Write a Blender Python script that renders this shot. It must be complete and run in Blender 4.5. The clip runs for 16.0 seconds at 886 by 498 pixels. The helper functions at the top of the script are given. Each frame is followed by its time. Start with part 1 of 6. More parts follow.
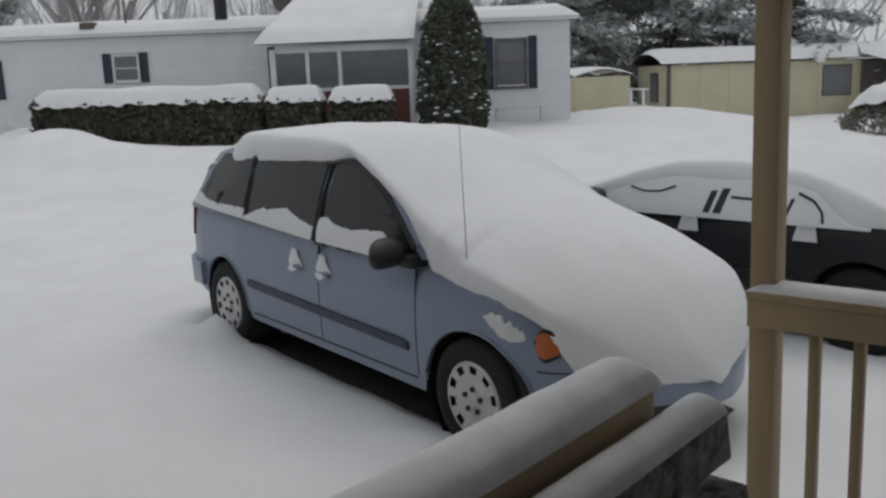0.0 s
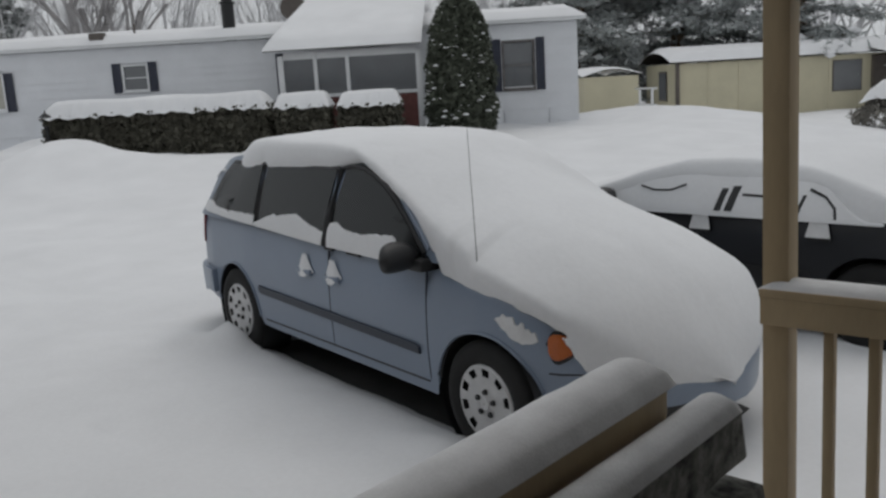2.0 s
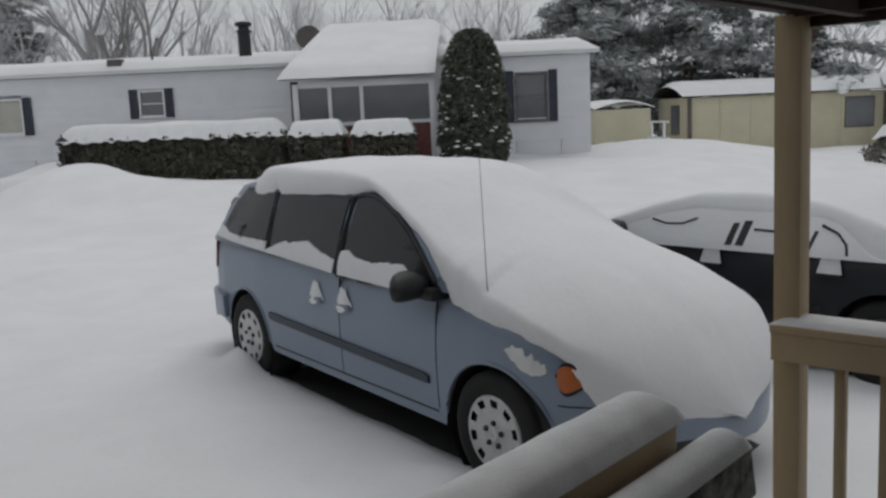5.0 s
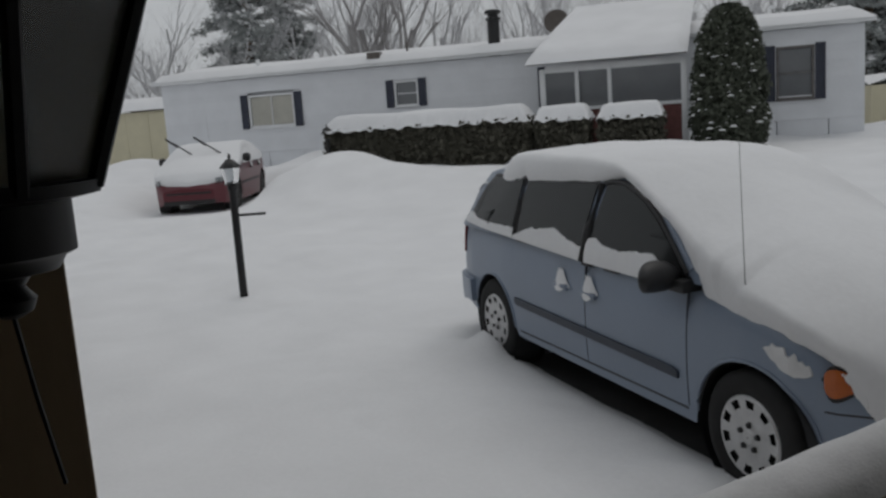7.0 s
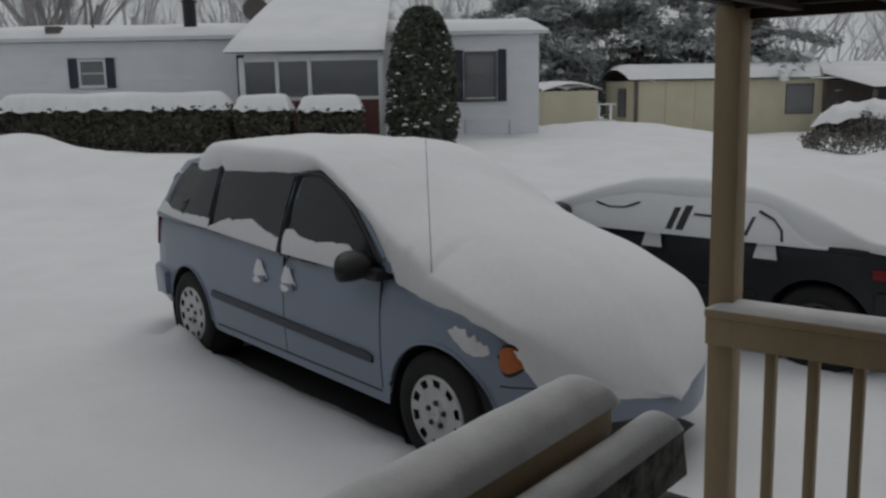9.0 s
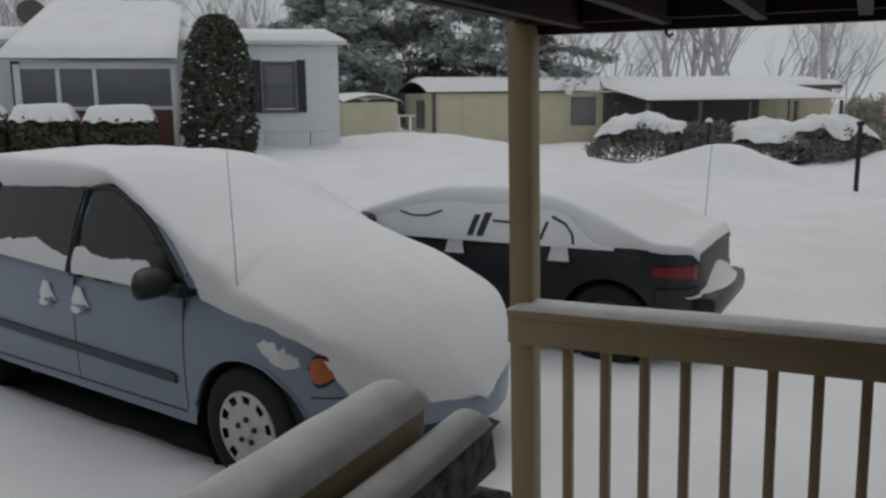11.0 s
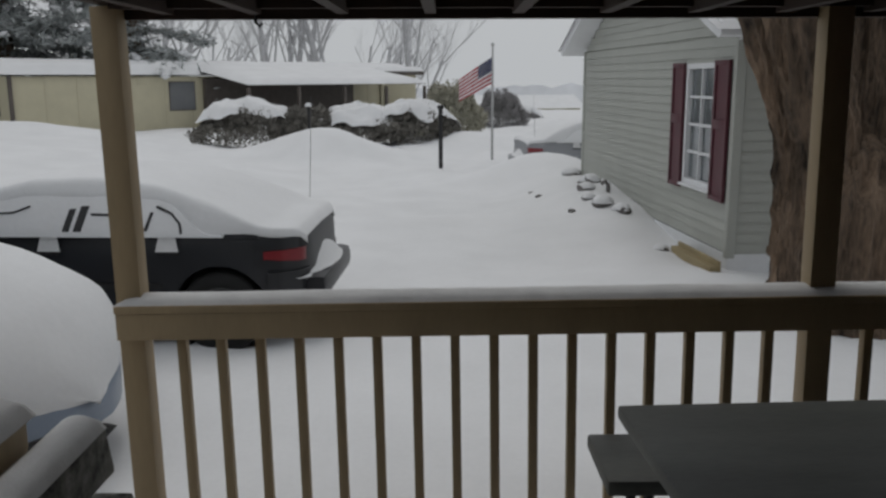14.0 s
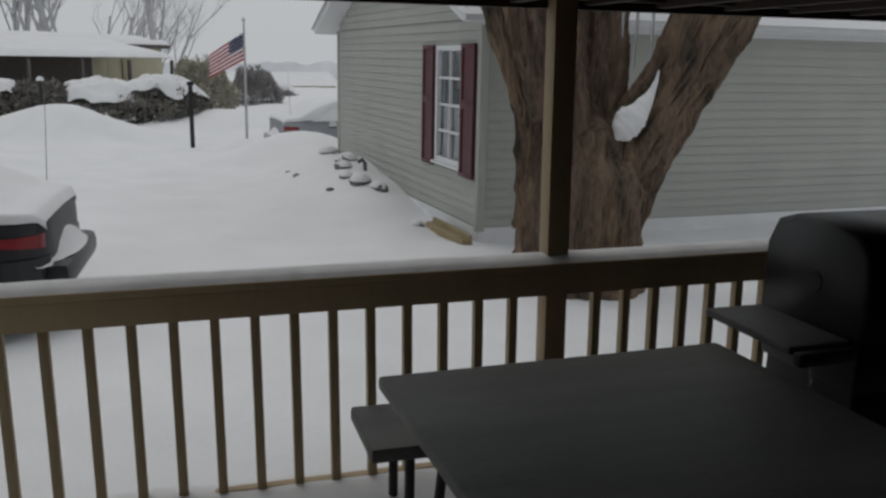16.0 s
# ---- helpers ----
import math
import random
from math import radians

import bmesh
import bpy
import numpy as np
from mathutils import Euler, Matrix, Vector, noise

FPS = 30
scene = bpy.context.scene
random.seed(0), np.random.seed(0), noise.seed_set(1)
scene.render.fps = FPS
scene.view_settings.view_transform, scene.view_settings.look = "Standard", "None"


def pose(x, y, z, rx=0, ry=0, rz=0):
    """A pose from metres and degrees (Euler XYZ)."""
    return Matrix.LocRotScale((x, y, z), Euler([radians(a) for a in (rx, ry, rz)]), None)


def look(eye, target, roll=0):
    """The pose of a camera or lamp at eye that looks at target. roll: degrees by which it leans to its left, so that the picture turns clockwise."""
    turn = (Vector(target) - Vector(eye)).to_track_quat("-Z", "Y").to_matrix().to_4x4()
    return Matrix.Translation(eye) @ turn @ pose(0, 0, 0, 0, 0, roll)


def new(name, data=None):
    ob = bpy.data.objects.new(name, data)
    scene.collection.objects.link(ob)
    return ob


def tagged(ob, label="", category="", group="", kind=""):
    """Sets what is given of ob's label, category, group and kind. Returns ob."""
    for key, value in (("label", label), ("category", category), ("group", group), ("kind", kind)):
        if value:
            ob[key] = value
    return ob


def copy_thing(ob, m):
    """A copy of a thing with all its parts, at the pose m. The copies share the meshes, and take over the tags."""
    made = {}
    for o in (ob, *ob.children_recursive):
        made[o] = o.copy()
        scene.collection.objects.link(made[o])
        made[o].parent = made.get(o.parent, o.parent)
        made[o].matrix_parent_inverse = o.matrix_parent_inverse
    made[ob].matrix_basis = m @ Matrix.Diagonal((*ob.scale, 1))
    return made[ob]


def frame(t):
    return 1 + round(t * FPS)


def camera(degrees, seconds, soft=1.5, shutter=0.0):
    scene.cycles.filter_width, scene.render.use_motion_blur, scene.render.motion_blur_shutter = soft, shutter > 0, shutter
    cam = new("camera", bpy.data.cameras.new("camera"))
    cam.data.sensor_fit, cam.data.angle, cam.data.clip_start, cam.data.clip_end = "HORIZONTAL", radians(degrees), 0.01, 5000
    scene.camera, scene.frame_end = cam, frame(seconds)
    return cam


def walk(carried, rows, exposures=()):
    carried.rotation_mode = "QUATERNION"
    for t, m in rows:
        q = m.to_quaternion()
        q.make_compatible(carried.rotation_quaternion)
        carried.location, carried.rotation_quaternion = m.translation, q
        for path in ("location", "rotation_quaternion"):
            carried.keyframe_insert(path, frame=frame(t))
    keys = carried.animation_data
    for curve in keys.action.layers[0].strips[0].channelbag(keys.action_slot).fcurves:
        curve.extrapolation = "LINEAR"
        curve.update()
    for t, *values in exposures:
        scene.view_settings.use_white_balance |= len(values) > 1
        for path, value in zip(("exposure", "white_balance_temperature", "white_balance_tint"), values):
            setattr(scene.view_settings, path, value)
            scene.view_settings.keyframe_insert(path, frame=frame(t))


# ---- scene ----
cam = camera(54.48, 16.0, soft=2.6)
PATH = [
    (0.0, pose(-0.022, 0.038, 1.972, 78.81, 2.15, 40.97)),
    (0.5, pose(-0.022, 0.042, 1.973, 79.10, 2.49, 41.71)),
    (1.0, pose(-0.023, 0.045, 1.971, 78.96, 2.49, 40.98)),
    (1.5, pose(-0.024, 0.048, 1.970, 78.85, 2.56, 41.24)),
    (2.0, pose(-0.023, 0.049, 1.969, 79.05, 3.30, 41.51)),
    (2.5, pose(-0.023, 0.048, 1.971, 79.11, 2.46, 41.71)),
    (3.0, pose(-0.020, 0.047, 1.970, 78.76, 2.95, 42.23)),
    (5.5, pose(-0.012, 0.034, 1.980, 81.38, 2.50, 42.48)),
    (6.0, pose(0.010, 0.036, 1.987, 80.38, 4.09, 47.33)),
    (6.5, pose(-0.026, 0.037, 1.990, 80.71, 4.17, 53.77)),
    (7.0, pose(-0.060, 0.050, 1.988, 80.90, 4.05, 58.43)),
    (7.5, pose(-0.030, 0.049, 1.985, 80.11, 3.35, 53.85)),
    (8.0, pose(-0.000, 0.050, 1.994, 79.56, 2.11, 47.23)),
    (10.5, pose(-0.004, 0.012, 1.986, 79.82, 0.92, 30.66)),
    (11.0, pose(0.003, 0.011, 1.988, 80.01, 0.61, 25.96)),
    (11.5, pose(0.017, -0.009, 1.993, 80.34, 0.85, 20.14)),
    (12.0, pose(0.030, -0.027, 1.995, 79.96, 1.09, 15.20)),
    (12.5, pose(0.033, -0.038, 1.999, 79.34, 0.50, 9.08)),
    (13.0, pose(0.032, -0.046, 2.001, 79.09, 0.22, 5.78)),
    (13.5, pose(0.029, -0.050, 2.003, 79.00, 0.01, 3.05)),
    (14.0, pose(0.035, -0.049, 2.000, 78.82, 0.22, 0.24)),
    (14.5, pose(0.035, -0.061, 2.005, 78.69, -0.39, -2.58)),
    (15.0, pose(0.035, -0.076, 2.008, 78.75, -0.90, -7.22)),
    (15.5, pose(0.035, -0.092, 2.012, 77.73, -0.93, -11.59)),
    (16.0, pose(0.036, -0.106, 2.014, 77.51, -1.12, -15.66)),
]
EXPOSURE = -0.35
walk(cam, PATH, [(t, EXPOSURE + e) for t, e in ((0.0, 0.03), (3.0, 0.03), (6.0, -0.03), (6.9, -0.26), (7.5, -0.30), (8.0, -0.41), (10.5, -0.24), (11.0, -0.17), (12.5, -0.09), (16.0, -0.07))])

# ---- world and light: a dull overcast sky ----
world = bpy.data.worlds.new("overcast")
scene.world = world
world.use_nodes = True
wn = world.node_tree
wbg = wn.nodes["Background"]
wsky = wn.nodes.new("ShaderNodeTexSky")
wsky.sky_type = "NISHITA"
wsky.sun_disc = False
wsky.sun_elevation, wsky.sun_rotation = radians(67), radians(339)
wsky.dust_density = 6.0
wmix = wn.nodes.new("ShaderNodeMix")
wmix.data_type = "RGBA"
wmix.inputs[0].default_value = 0.93
wn.links.new(wsky.outputs[0], wmix.inputs[6])
wmix.inputs[7].default_value = (6.7, 6.95, 7.2, 1)
wn.links.new(wmix.outputs[2], wbg.inputs[0])
wbg.inputs[1].default_value = 0.1
sun = new("sun", bpy.data.lights.new("sun", "SUN"))
sun.data.energy, sun.data.angle, sun.data.color = 0.6, radians(40), (1.0, 0.97, 0.93)
sun.matrix_world = look((0, 0, 20), (3, -8, 0))

# ---- materials ----
def mat(name, color, rough=0.7, var=0.15, scale=6.0, fine=60.0, bump=0.2, dist=0.01, metal=0.0, spec=0.5, dark=None, obj_random=0.0, stretch=(1, 1, 1)):
    """Two scales of noise vary a base colour and its relief."""
    m = bpy.data.materials.new(name)
    m.use_nodes = True
    nt = m.node_tree
    b = nt.nodes["Principled BSDF"]
    tc = nt.nodes.new("ShaderNodeTexCoord")
    mp = nt.nodes.new("ShaderNodeMapping")
    mp.inputs["Scale"].default_value = stretch
    nt.links.new(tc.outputs["Object"], mp.inputs[0])
    n1 = nt.nodes.new("ShaderNodeTexNoise")
    n1.inputs["Scale"].default_value, n1.inputs["Detail"].default_value = scale, 4
    n2 = nt.nodes.new("ShaderNodeTexNoise")
    n2.inputs["Scale"].default_value, n2.inputs["Detail"].default_value = fine, 3
    for n in (n1, n2):
        nt.links.new(mp.outputs[0], n.inputs["Vector"])
    add = nt.nodes.new("ShaderNodeMath")
    add.operation = "MULTIPLY_ADD"
    add.inputs[1].default_value = 0.45
    nt.links.new(n2.outputs[0], add.inputs[0])
    nt.links.new(n1.outputs[0], add.inputs[2])
    ramp = nt.nodes.new("ShaderNodeValToRGB")
    ramp.color_ramp.elements[0].position, ramp.color_ramp.elements[1].position = 0.45, 1.0
    lo = dark if dark else tuple(c * (1 - var) for c in color)
    hi = tuple(min(1, c * (1 + var)) for c in color)
    ramp.color_ramp.elements[0].color, ramp.color_ramp.elements[1].color = (*lo, 1), (*hi, 1)
    nt.links.new(add.outputs[0], ramp.inputs[0])
    out = ramp.outputs[0]
    if obj_random:
        oi = nt.nodes.new("ShaderNodeObjectInfo")
        mr = nt.nodes.new("ShaderNodeMapRange")
        mr.inputs[3].default_value, mr.inputs[4].default_value = 1 - obj_random, 1 + obj_random
        nt.links.new(oi.outputs["Random"], mr.inputs[0])
        mx = nt.nodes.new("ShaderNodeVectorMath")
        mx.operation = "SCALE"
        nt.links.new(out, mx.inputs[0])
        nt.links.new(mr.outputs[0], mx.inputs["Scale"])
        out = mx.outputs[0]
    nt.links.new(out, b.inputs["Base Color"])
    b.inputs["Roughness"].default_value, b.inputs["Metallic"].default_value = rough, metal
    b.inputs["Specular IOR Level"].default_value = spec
    bp = nt.nodes.new("ShaderNodeBump")
    bp.inputs["Strength"].default_value, bp.inputs["Distance"].default_value = bump, dist
    nt.links.new(add.outputs[0], bp.inputs["Height"])
    nt.links.new(bp.outputs[0], b.inputs["Normal"])
    return m


SNOW = mat("snow", (0.75, 0.755, 0.765), 0.85, 0.05, 1.3, 30, 0.14, 0.02, spec=0.15)
CRUST = mat("dusted_snow", (0.70, 0.70, 0.70), 0.9, 0.12, 9, 140, 0.5, 0.008, spec=0.1)
ASPHALT = mat("asphalt", (0.05, 0.05, 0.05), 0.9, 0.3, 3, 90, 0.5, 0.01)
TANWOOD = mat("tan_painted_wood", (0.36, 0.27, 0.155), 0.6, 0.12, 5, 60, 0.25, 0.003, stretch=(1, 1, 0.25))
BROWNWOOD = mat("dark_stained_timber", (0.040, 0.022, 0.015), 0.75, 0.35, 4, 60, 0.3, 0.004, stretch=(1, 0.2, 1))
TABLETOP = mat("weathered_tabletop", (0.115, 0.12, 0.108), 0.55, 0.28, 4, 70, 0.5, 0.002, stretch=(0.3, 1.5, 1))
WHITESIDING = mat("pale_blue_siding", (0.69, 0.705, 0.73), 0.55, 0.06, 1.5, 25, 0.1, 0.003, obj_random=0.02)
GREYSIDING = mat("sage_grey_siding", (0.39, 0.40, 0.365), 0.55, 0.06, 1.5, 30, 0.15, 0.002, obj_random=0.025)
WHITETRIM = mat("white_trim", (0.72, 0.73, 0.74), 0.5, 0.06, 3, 40, 0.1, 0.002)
TANSIDING = mat("cream_siding", (0.54, 0.50, 0.36), 0.6, 0.08, 1.5, 20, 0.15, 0.003)
NAVY = mat("dark_navy_paint", (0.025, 0.03, 0.05), 0.5, 0.2, 6, 50, 0.1, 0.002)
MAROON = mat("maroon_shutter", (0.085, 0.02, 0.03), 0.5, 0.15, 6, 60, 0.1, 0.002)
BLACK = mat("black_metal", (0.008, 0.008, 0.009), 0.45, 0.3, 8, 90, 0.1, 0.001)
FASCIA = mat("brown_fascia", (0.10, 0.085, 0.075), 0.6, 0.2, 4, 40, 0.1, 0.002)
REDCLOTH = mat("red_brick_panel", (0.13, 0.05, 0.045), 0.8, 0.25, 8, 60, 0.3, 0.005)
BARK = mat("furrowed_bark", (0.17, 0.118, 0.08), 0.95, 0.5, 3.2, 26, 1.0, 0.07, dark=(0.014, 0.012, 0.010), stretch=(1.6, 1.6, 0.42))
# Both twig colours are lightened to put snowfall haze on far trees.
HAZETWIG = mat("haze_paled_twigs", (0.50, 0.50, 0.51), 0.9, 0.2, 3, 20, 0.2, 0.01)
TWIG = mat("haze_grey_twigs", (0.30, 0.29, 0.29), 0.9, 0.25, 3, 20, 0.2, 0.01)
LEAFDARK = mat("evergreen_leaves", (0.075, 0.085, 0.062), 0.75, 0.45, 8, 60, 0.3, 0.01, obj_random=0.05)
HEDGELEAF = mat("brown_green_hedge_leaves", (0.090, 0.086, 0.066), 0.85, 0.5, 5, 60, 0.3, 0.01)
# Needle colour carries haze: greyer and paler than the tree itself.
PINE = mat("haze_grey_needles", (0.33, 0.35, 0.345), 0.85, 0.3, 2, 30, 0.3, 0.01)
STONE = mat("grey_stone", (0.16, 0.15, 0.145), 0.9, 0.4, 5, 50, 0.6, 0.02)
# Grey-brown of the bushes, lightened somewhat to put haze into it.
GREYBUSH = mat("grey_brown_bush_twigs", (0.19, 0.18, 0.16), 0.9, 0.3, 5, 50, 0.2, 0.01)
MOTTLE = mat("mottled_grey_cloth", (0.26, 0.255, 0.23), 0.9, 0.3, 17, 50, 0.8, 0.012, dark=(0.010, 0.010, 0.009))


def glass(name, color, rough=0.08, trans=0.0):
    m = mat(name, color, rough, 0.1, 2, 20, 0.02, 0.001)
    m.node_tree.nodes["Principled BSDF"].inputs["Transmission Weight"].default_value = trans
    return m


CARGLASS = glass("dark_car_glass", (0.018, 0.021, 0.022), 0.06, 0.15)
CARGLASS.node_tree.nodes["Principled BSDF"].inputs["Specular IOR Level"].default_value = 0.25
PANE = glass("window_glass", (0.55, 0.58, 0.60), 0.04, 0.9)
DIMPANE = glass("dim_window_glass", (0.20, 0.21, 0.22), 0.1, 0.25)
LAMPGLASS = glass("smoky_lantern_glass", (0.55, 0.6, 0.58), 0.25, 0.85)

# ---- mesh helpers ----
def add_box(bm, x0, x1, y0, y1, z0, z1, bevel=0.0, m=None):
    r = bmesh.ops.create_cube(bm, size=1.0)
    vs = r["verts"]
    for v in vs:
        v.co = Vector(((x0 + x1) / 2 + v.co.x * (x1 - x0), (y0 + y1) / 2 + v.co.y * (y1 - y0), (z0 + z1) / 2 + v.co.z * (z1 - z0)))
    if bevel:
        es = list({e for v in vs for e in v.link_edges})
        q = bmesh.ops.bevel(bm, geom=es, offset=bevel, segments=2, affect="EDGES", profile=0.6)
        vs = list({v for f in q["faces"] for v in f.verts} | {v for v in vs if v.is_valid})
    if m is not None:
        bmesh.ops.transform(bm, matrix=m, verts=vs)
    return vs


def box(*a, bevel=0.0, m=None):
    bm = bmesh.new()
    add_box(bm, *a, bevel=bevel, m=m)
    return bm


def add_tube(bm, pts, radii, n=8, cap=True):
    """A tapered tube through the points."""
    rings = []
    for i, p in enumerate(pts):
        p = Vector(p)
        d = (Vector(pts[min(i + 1, len(pts) - 1)]) - Vector(pts[max(i - 1, 0)])).normalized()
        a = d.orthogonal().normalized() if abs(d.z) < 0.95 else Vector((1, 0, 0)).cross(d).normalized()
        if abs(d.z) < 0.95:
            a = Vector((0, 0, 1)).cross(d).normalized()
        b = d.cross(a)
        r = radii[i] if isinstance(radii, (list, tuple)) else radii
        rings.append([bm.verts.new(p + r * (math.cos(2 * math.pi * k / n) * a + math.sin(2 * math.pi * k / n) * b)) for k in range(n)])
    for r0, r1 in zip(rings, rings[1:]):
        for k in range(n):
            bm.faces.new((r0[k], r0[(k + 1) % n], r1[(k + 1) % n], r1[k]))
    if cap:
        bm.faces.new(rings[0][::-1])
        bm.faces.new(rings[-1])
    return rings


def add_lathe(bm, prof, n=24, m=None, cap=True):
    """Turn a profile of (radius, z) about the z axis."""
    rings = [[bm.verts.new((r * math.cos(2 * math.pi * k / n), r * math.sin(2 * math.pi * k / n), z)) for k in range(n)] for r, z in prof]
    for r0, r1 in zip(rings, rings[1:]):
        for k in range(n):
            bm.faces.new((r0[k], r0[(k + 1) % n], r1[(k + 1) % n], r1[k]))
    if cap:
        bm.faces.new(rings[0][::-1])
        bm.faces.new(rings[-1])
    if m is not None:
        bmesh.ops.transform(bm, matrix=m, verts=[v for r in rings for v in r])


def add_grid(bm, nu, nv, f):
    """A sheet of nu x nv cells with corners f(i/nu, j/nv)."""
    vs = [[bm.verts.new(f(i / nu, j / nv)) for j in range(nv + 1)] for i in range(nu + 1)]
    for i in range(nu):
        for j in range(nv):
            bm.faces.new((vs[i][j], vs[i + 1][j], vs[i + 1][j + 1], vs[i][j + 1]))
    return vs


def mesh_of(name, bm, material, smooth=True, angle=40):
    bmesh.ops.recalc_face_normals(bm, faces=bm.faces)
    me = bpy.data.meshes.new(name)
    bm.to_mesh(me)
    bm.free()
    me.materials.append(material)
    if smooth:
        me.shade_smooth()
        me.set_sharp_from_angle(angle=radians(angle))
    return me


def part(name, bm, material, parent, label="", smooth=True, angle=40):
    ob = new(name, mesh_of(name, bm, material, smooth, angle))
    ob.parent = parent
    if label:
        tagged(ob, label)
    return ob


def thing(name, m, label, category, group="", kind=""):
    ob = new(name)
    ob.matrix_world = m
    return tagged(ob, label, category, group, kind)


def solid(name, bm, material, label, category, kind="", group="", m=None, smooth=True, angle=40):
    ob = new(name, mesh_of(name, bm, material, smooth, angle))
    if m is not None:
        ob.matrix_world = m
    return tagged(ob, label, category, group, kind)


def sstep(a, b, x):
    t = min(1, max(0, (x - a) / (b - a)))
    return t * t * (3 - 2 * t)


def lerp_table(tab, x):
    for (x0, v0), (x1, v1) in zip(tab, tab[1:]):
        if x <= x1:
            return v0 + (v1 - v0) * max(0, (x - x0)) / (x1 - x0)
    return tab[-1][1]


# ---- the long trailer's wall: from its far end to its near end ----
TL, TD, TN = Vector((-28.05, 6.96, 0)), Vector((0.7646, 0.6445, 0)), Vector((0.6445, -0.7646, 0))
TRAILER = Matrix(((TD.x, TN.x, 0, TL.x), (TD.y, TN.y, 0, TL.y), (0, 0, 1, 0), (0, 0, 0, 1)))
VANX, VANY, VANYAW = -5.557, 3.78, -9.94


def snow_height(x, y):
    """Depth of the snow sheet over the yard."""
    p = Vector((x, y, 0)) - TL
    u, s = p.dot(TD), p.dot(TN)
    wide = sstep(-9, -2, u) * (1 - sstep(21, 27, u))
    h = 0.06 + 0.50 * (1 - sstep(4.5, 10.5, s)) * wide + 0.12 * (1 - sstep(9, 14, s)) * wide
    h += 0.66 * math.exp(-((u - 8.6) / 1.3) ** 2 - ((s - 5.8) / 1.5) ** 2)
    h += 0.22 * math.exp(-((u - 11.0) / 1.8) ** 2 - ((s - 6.2) / 1.2) ** 2)
    h += 0.55 * math.exp(-((u - 0.6) / 1.6) ** 2 - ((s - 2.4) / 1.6) ** 2)
    h += 0.74 * math.exp(-((x + 3.0) / 1.7) ** 2 - ((y - 20.8) / 1.2) ** 2)
    h += 0.45 * math.exp(-((x + 9.5) / 4.5) ** 2 - ((y - 22.0) / 2.2) ** 2)
    h += 0.55 * math.exp(-((x - 0.8) / 2.4) ** 2 - ((y - 24.0) / 1.6) ** 2)
    h += 0.24 * math.exp(-((x - 2.3) / 1.0) ** 2 - ((y - 14.5) / 3.0) ** 2)
    h += 0.44 * math.exp(-((x - 1.7) / 1.2) ** 2 - ((y - 16.6) / 0.9) ** 2)
    h += 0.22 * math.exp(-((x - 2.2) / 0.8) ** 2 - ((y - 12.0) / 2.0) ** 2)
    h += 0.10 * noise.noise((x * 0.35, y * 0.35, 1.7)) * sstep(4, 9, math.hypot(x, y)) + 0.045 * noise.noise((x * 1.3, y * 1.3, 4.2))
    h += 0.50 * math.exp(-((u - 5.9) / 1.0) ** 2 - ((s - 0.8) / 1.8) ** 2)
    h += 0.05 * noise.noise((x * 0.8 + 5, y * 0.8, 9.2))
    h += 0.012 * noise.noise((x * 5, y * 5, 0.3))
    c, n = math.cos(radians(31)), math.sin(radians(31))
    rx_, ry_ = (x + 21.55) * c - (y - 6.75) * n, (x + 21.55) * n + (y - 6.75) * c
    bay = sstep(-1.6, -0.7, rx_) * (1 - sstep(3.6, 5.2, rx_)) * sstep(-2.4, -0.9, ry_) * (1 - sstep(0.9, 1.7, ry_))
    h += (0.20 - h) * bay
    a = radians(VANYAW)
    dx, dy = x - VANX, y - VANY
    vx, vy = dx * math.cos(a) + dy * math.sin(a), -dx * math.sin(a) + dy * math.cos(a)
    inside = sstep(-0.5, 0.2, vx) * (1 - sstep(3.3, 3.9, vx)) * sstep(-0.02, 0.26, vy) * (1 - sstep(1.5, 2.0, vy))
    h = h * (1 - inside) - 0.03 * inside
    h += 0.17 * math.exp(-((vx - 0.02) / 0.15) ** 2 - ((vy + 0.10) / 0.10) ** 2) + 0.10 * math.exp(-((vx + 0.25) / 0.35) ** 2 - ((vy + 0.28) / 0.2) ** 2) + 0.07 * math.exp(-((vx - 2.7) / 0.35) ** 2 - ((vy + 0.22) / 0.15) ** 2)
    h -= 0.08 * math.exp(-((x - 3.0) / 0.7) ** 2 - ((y - 8.9) / 1.6) ** 2)
    far = sstep(45, 160, math.hypot(x, y))
    return h - 4.0 * far


def build_ground():
    bm = bmesh.new()
    xs = sorted(set([round(-36 + 0.25 * i, 3) for i in range(193)] + [round(-6.9 + 0.07 * i, 3) for i in range(75)] + [-900, -500, -250, -140, -90, -65, -50, -42, 14, 18, 24, 32, 45, 65, 100, 180, 400, 900]))
    ys = sorted(set([round(-4 + 0.25 * i, 3) for i in range(161)] + [round(2.2 + 0.07 * i, 3) for i in range(32)] + [-900, -300, -100, -40, -15, -8, 38, 41, 46, 54, 65, 85, 120, 200, 400, 900]))
    vs = [[bm.verts.new((x, y, snow_height(x, y))) for y in ys] for x in xs]
    for i in range(len(xs) - 1):
        for j in range(len(ys) - 1):
            bm.faces.new((vs[i][j], vs[i + 1][j], vs[i + 1][j + 1], vs[i][j + 1]))
    solid("ground", bm, SNOW, "deep fresh snow over a yard with drifts", "snow", "structure", angle=180)
    bm = bmesh.new()
    add_grid(bm, 24, 16, lambda u, v: (-8.5 + 8 * u, 2.6 + 4.8 * v, -0.012 + 0.008 * noise.noise((u * 40, v * 30, 0))))
    solid("road", bm, ASPHALT, "bare dark asphalt driveway under the parked van", "driveway", "structure")


build_ground()

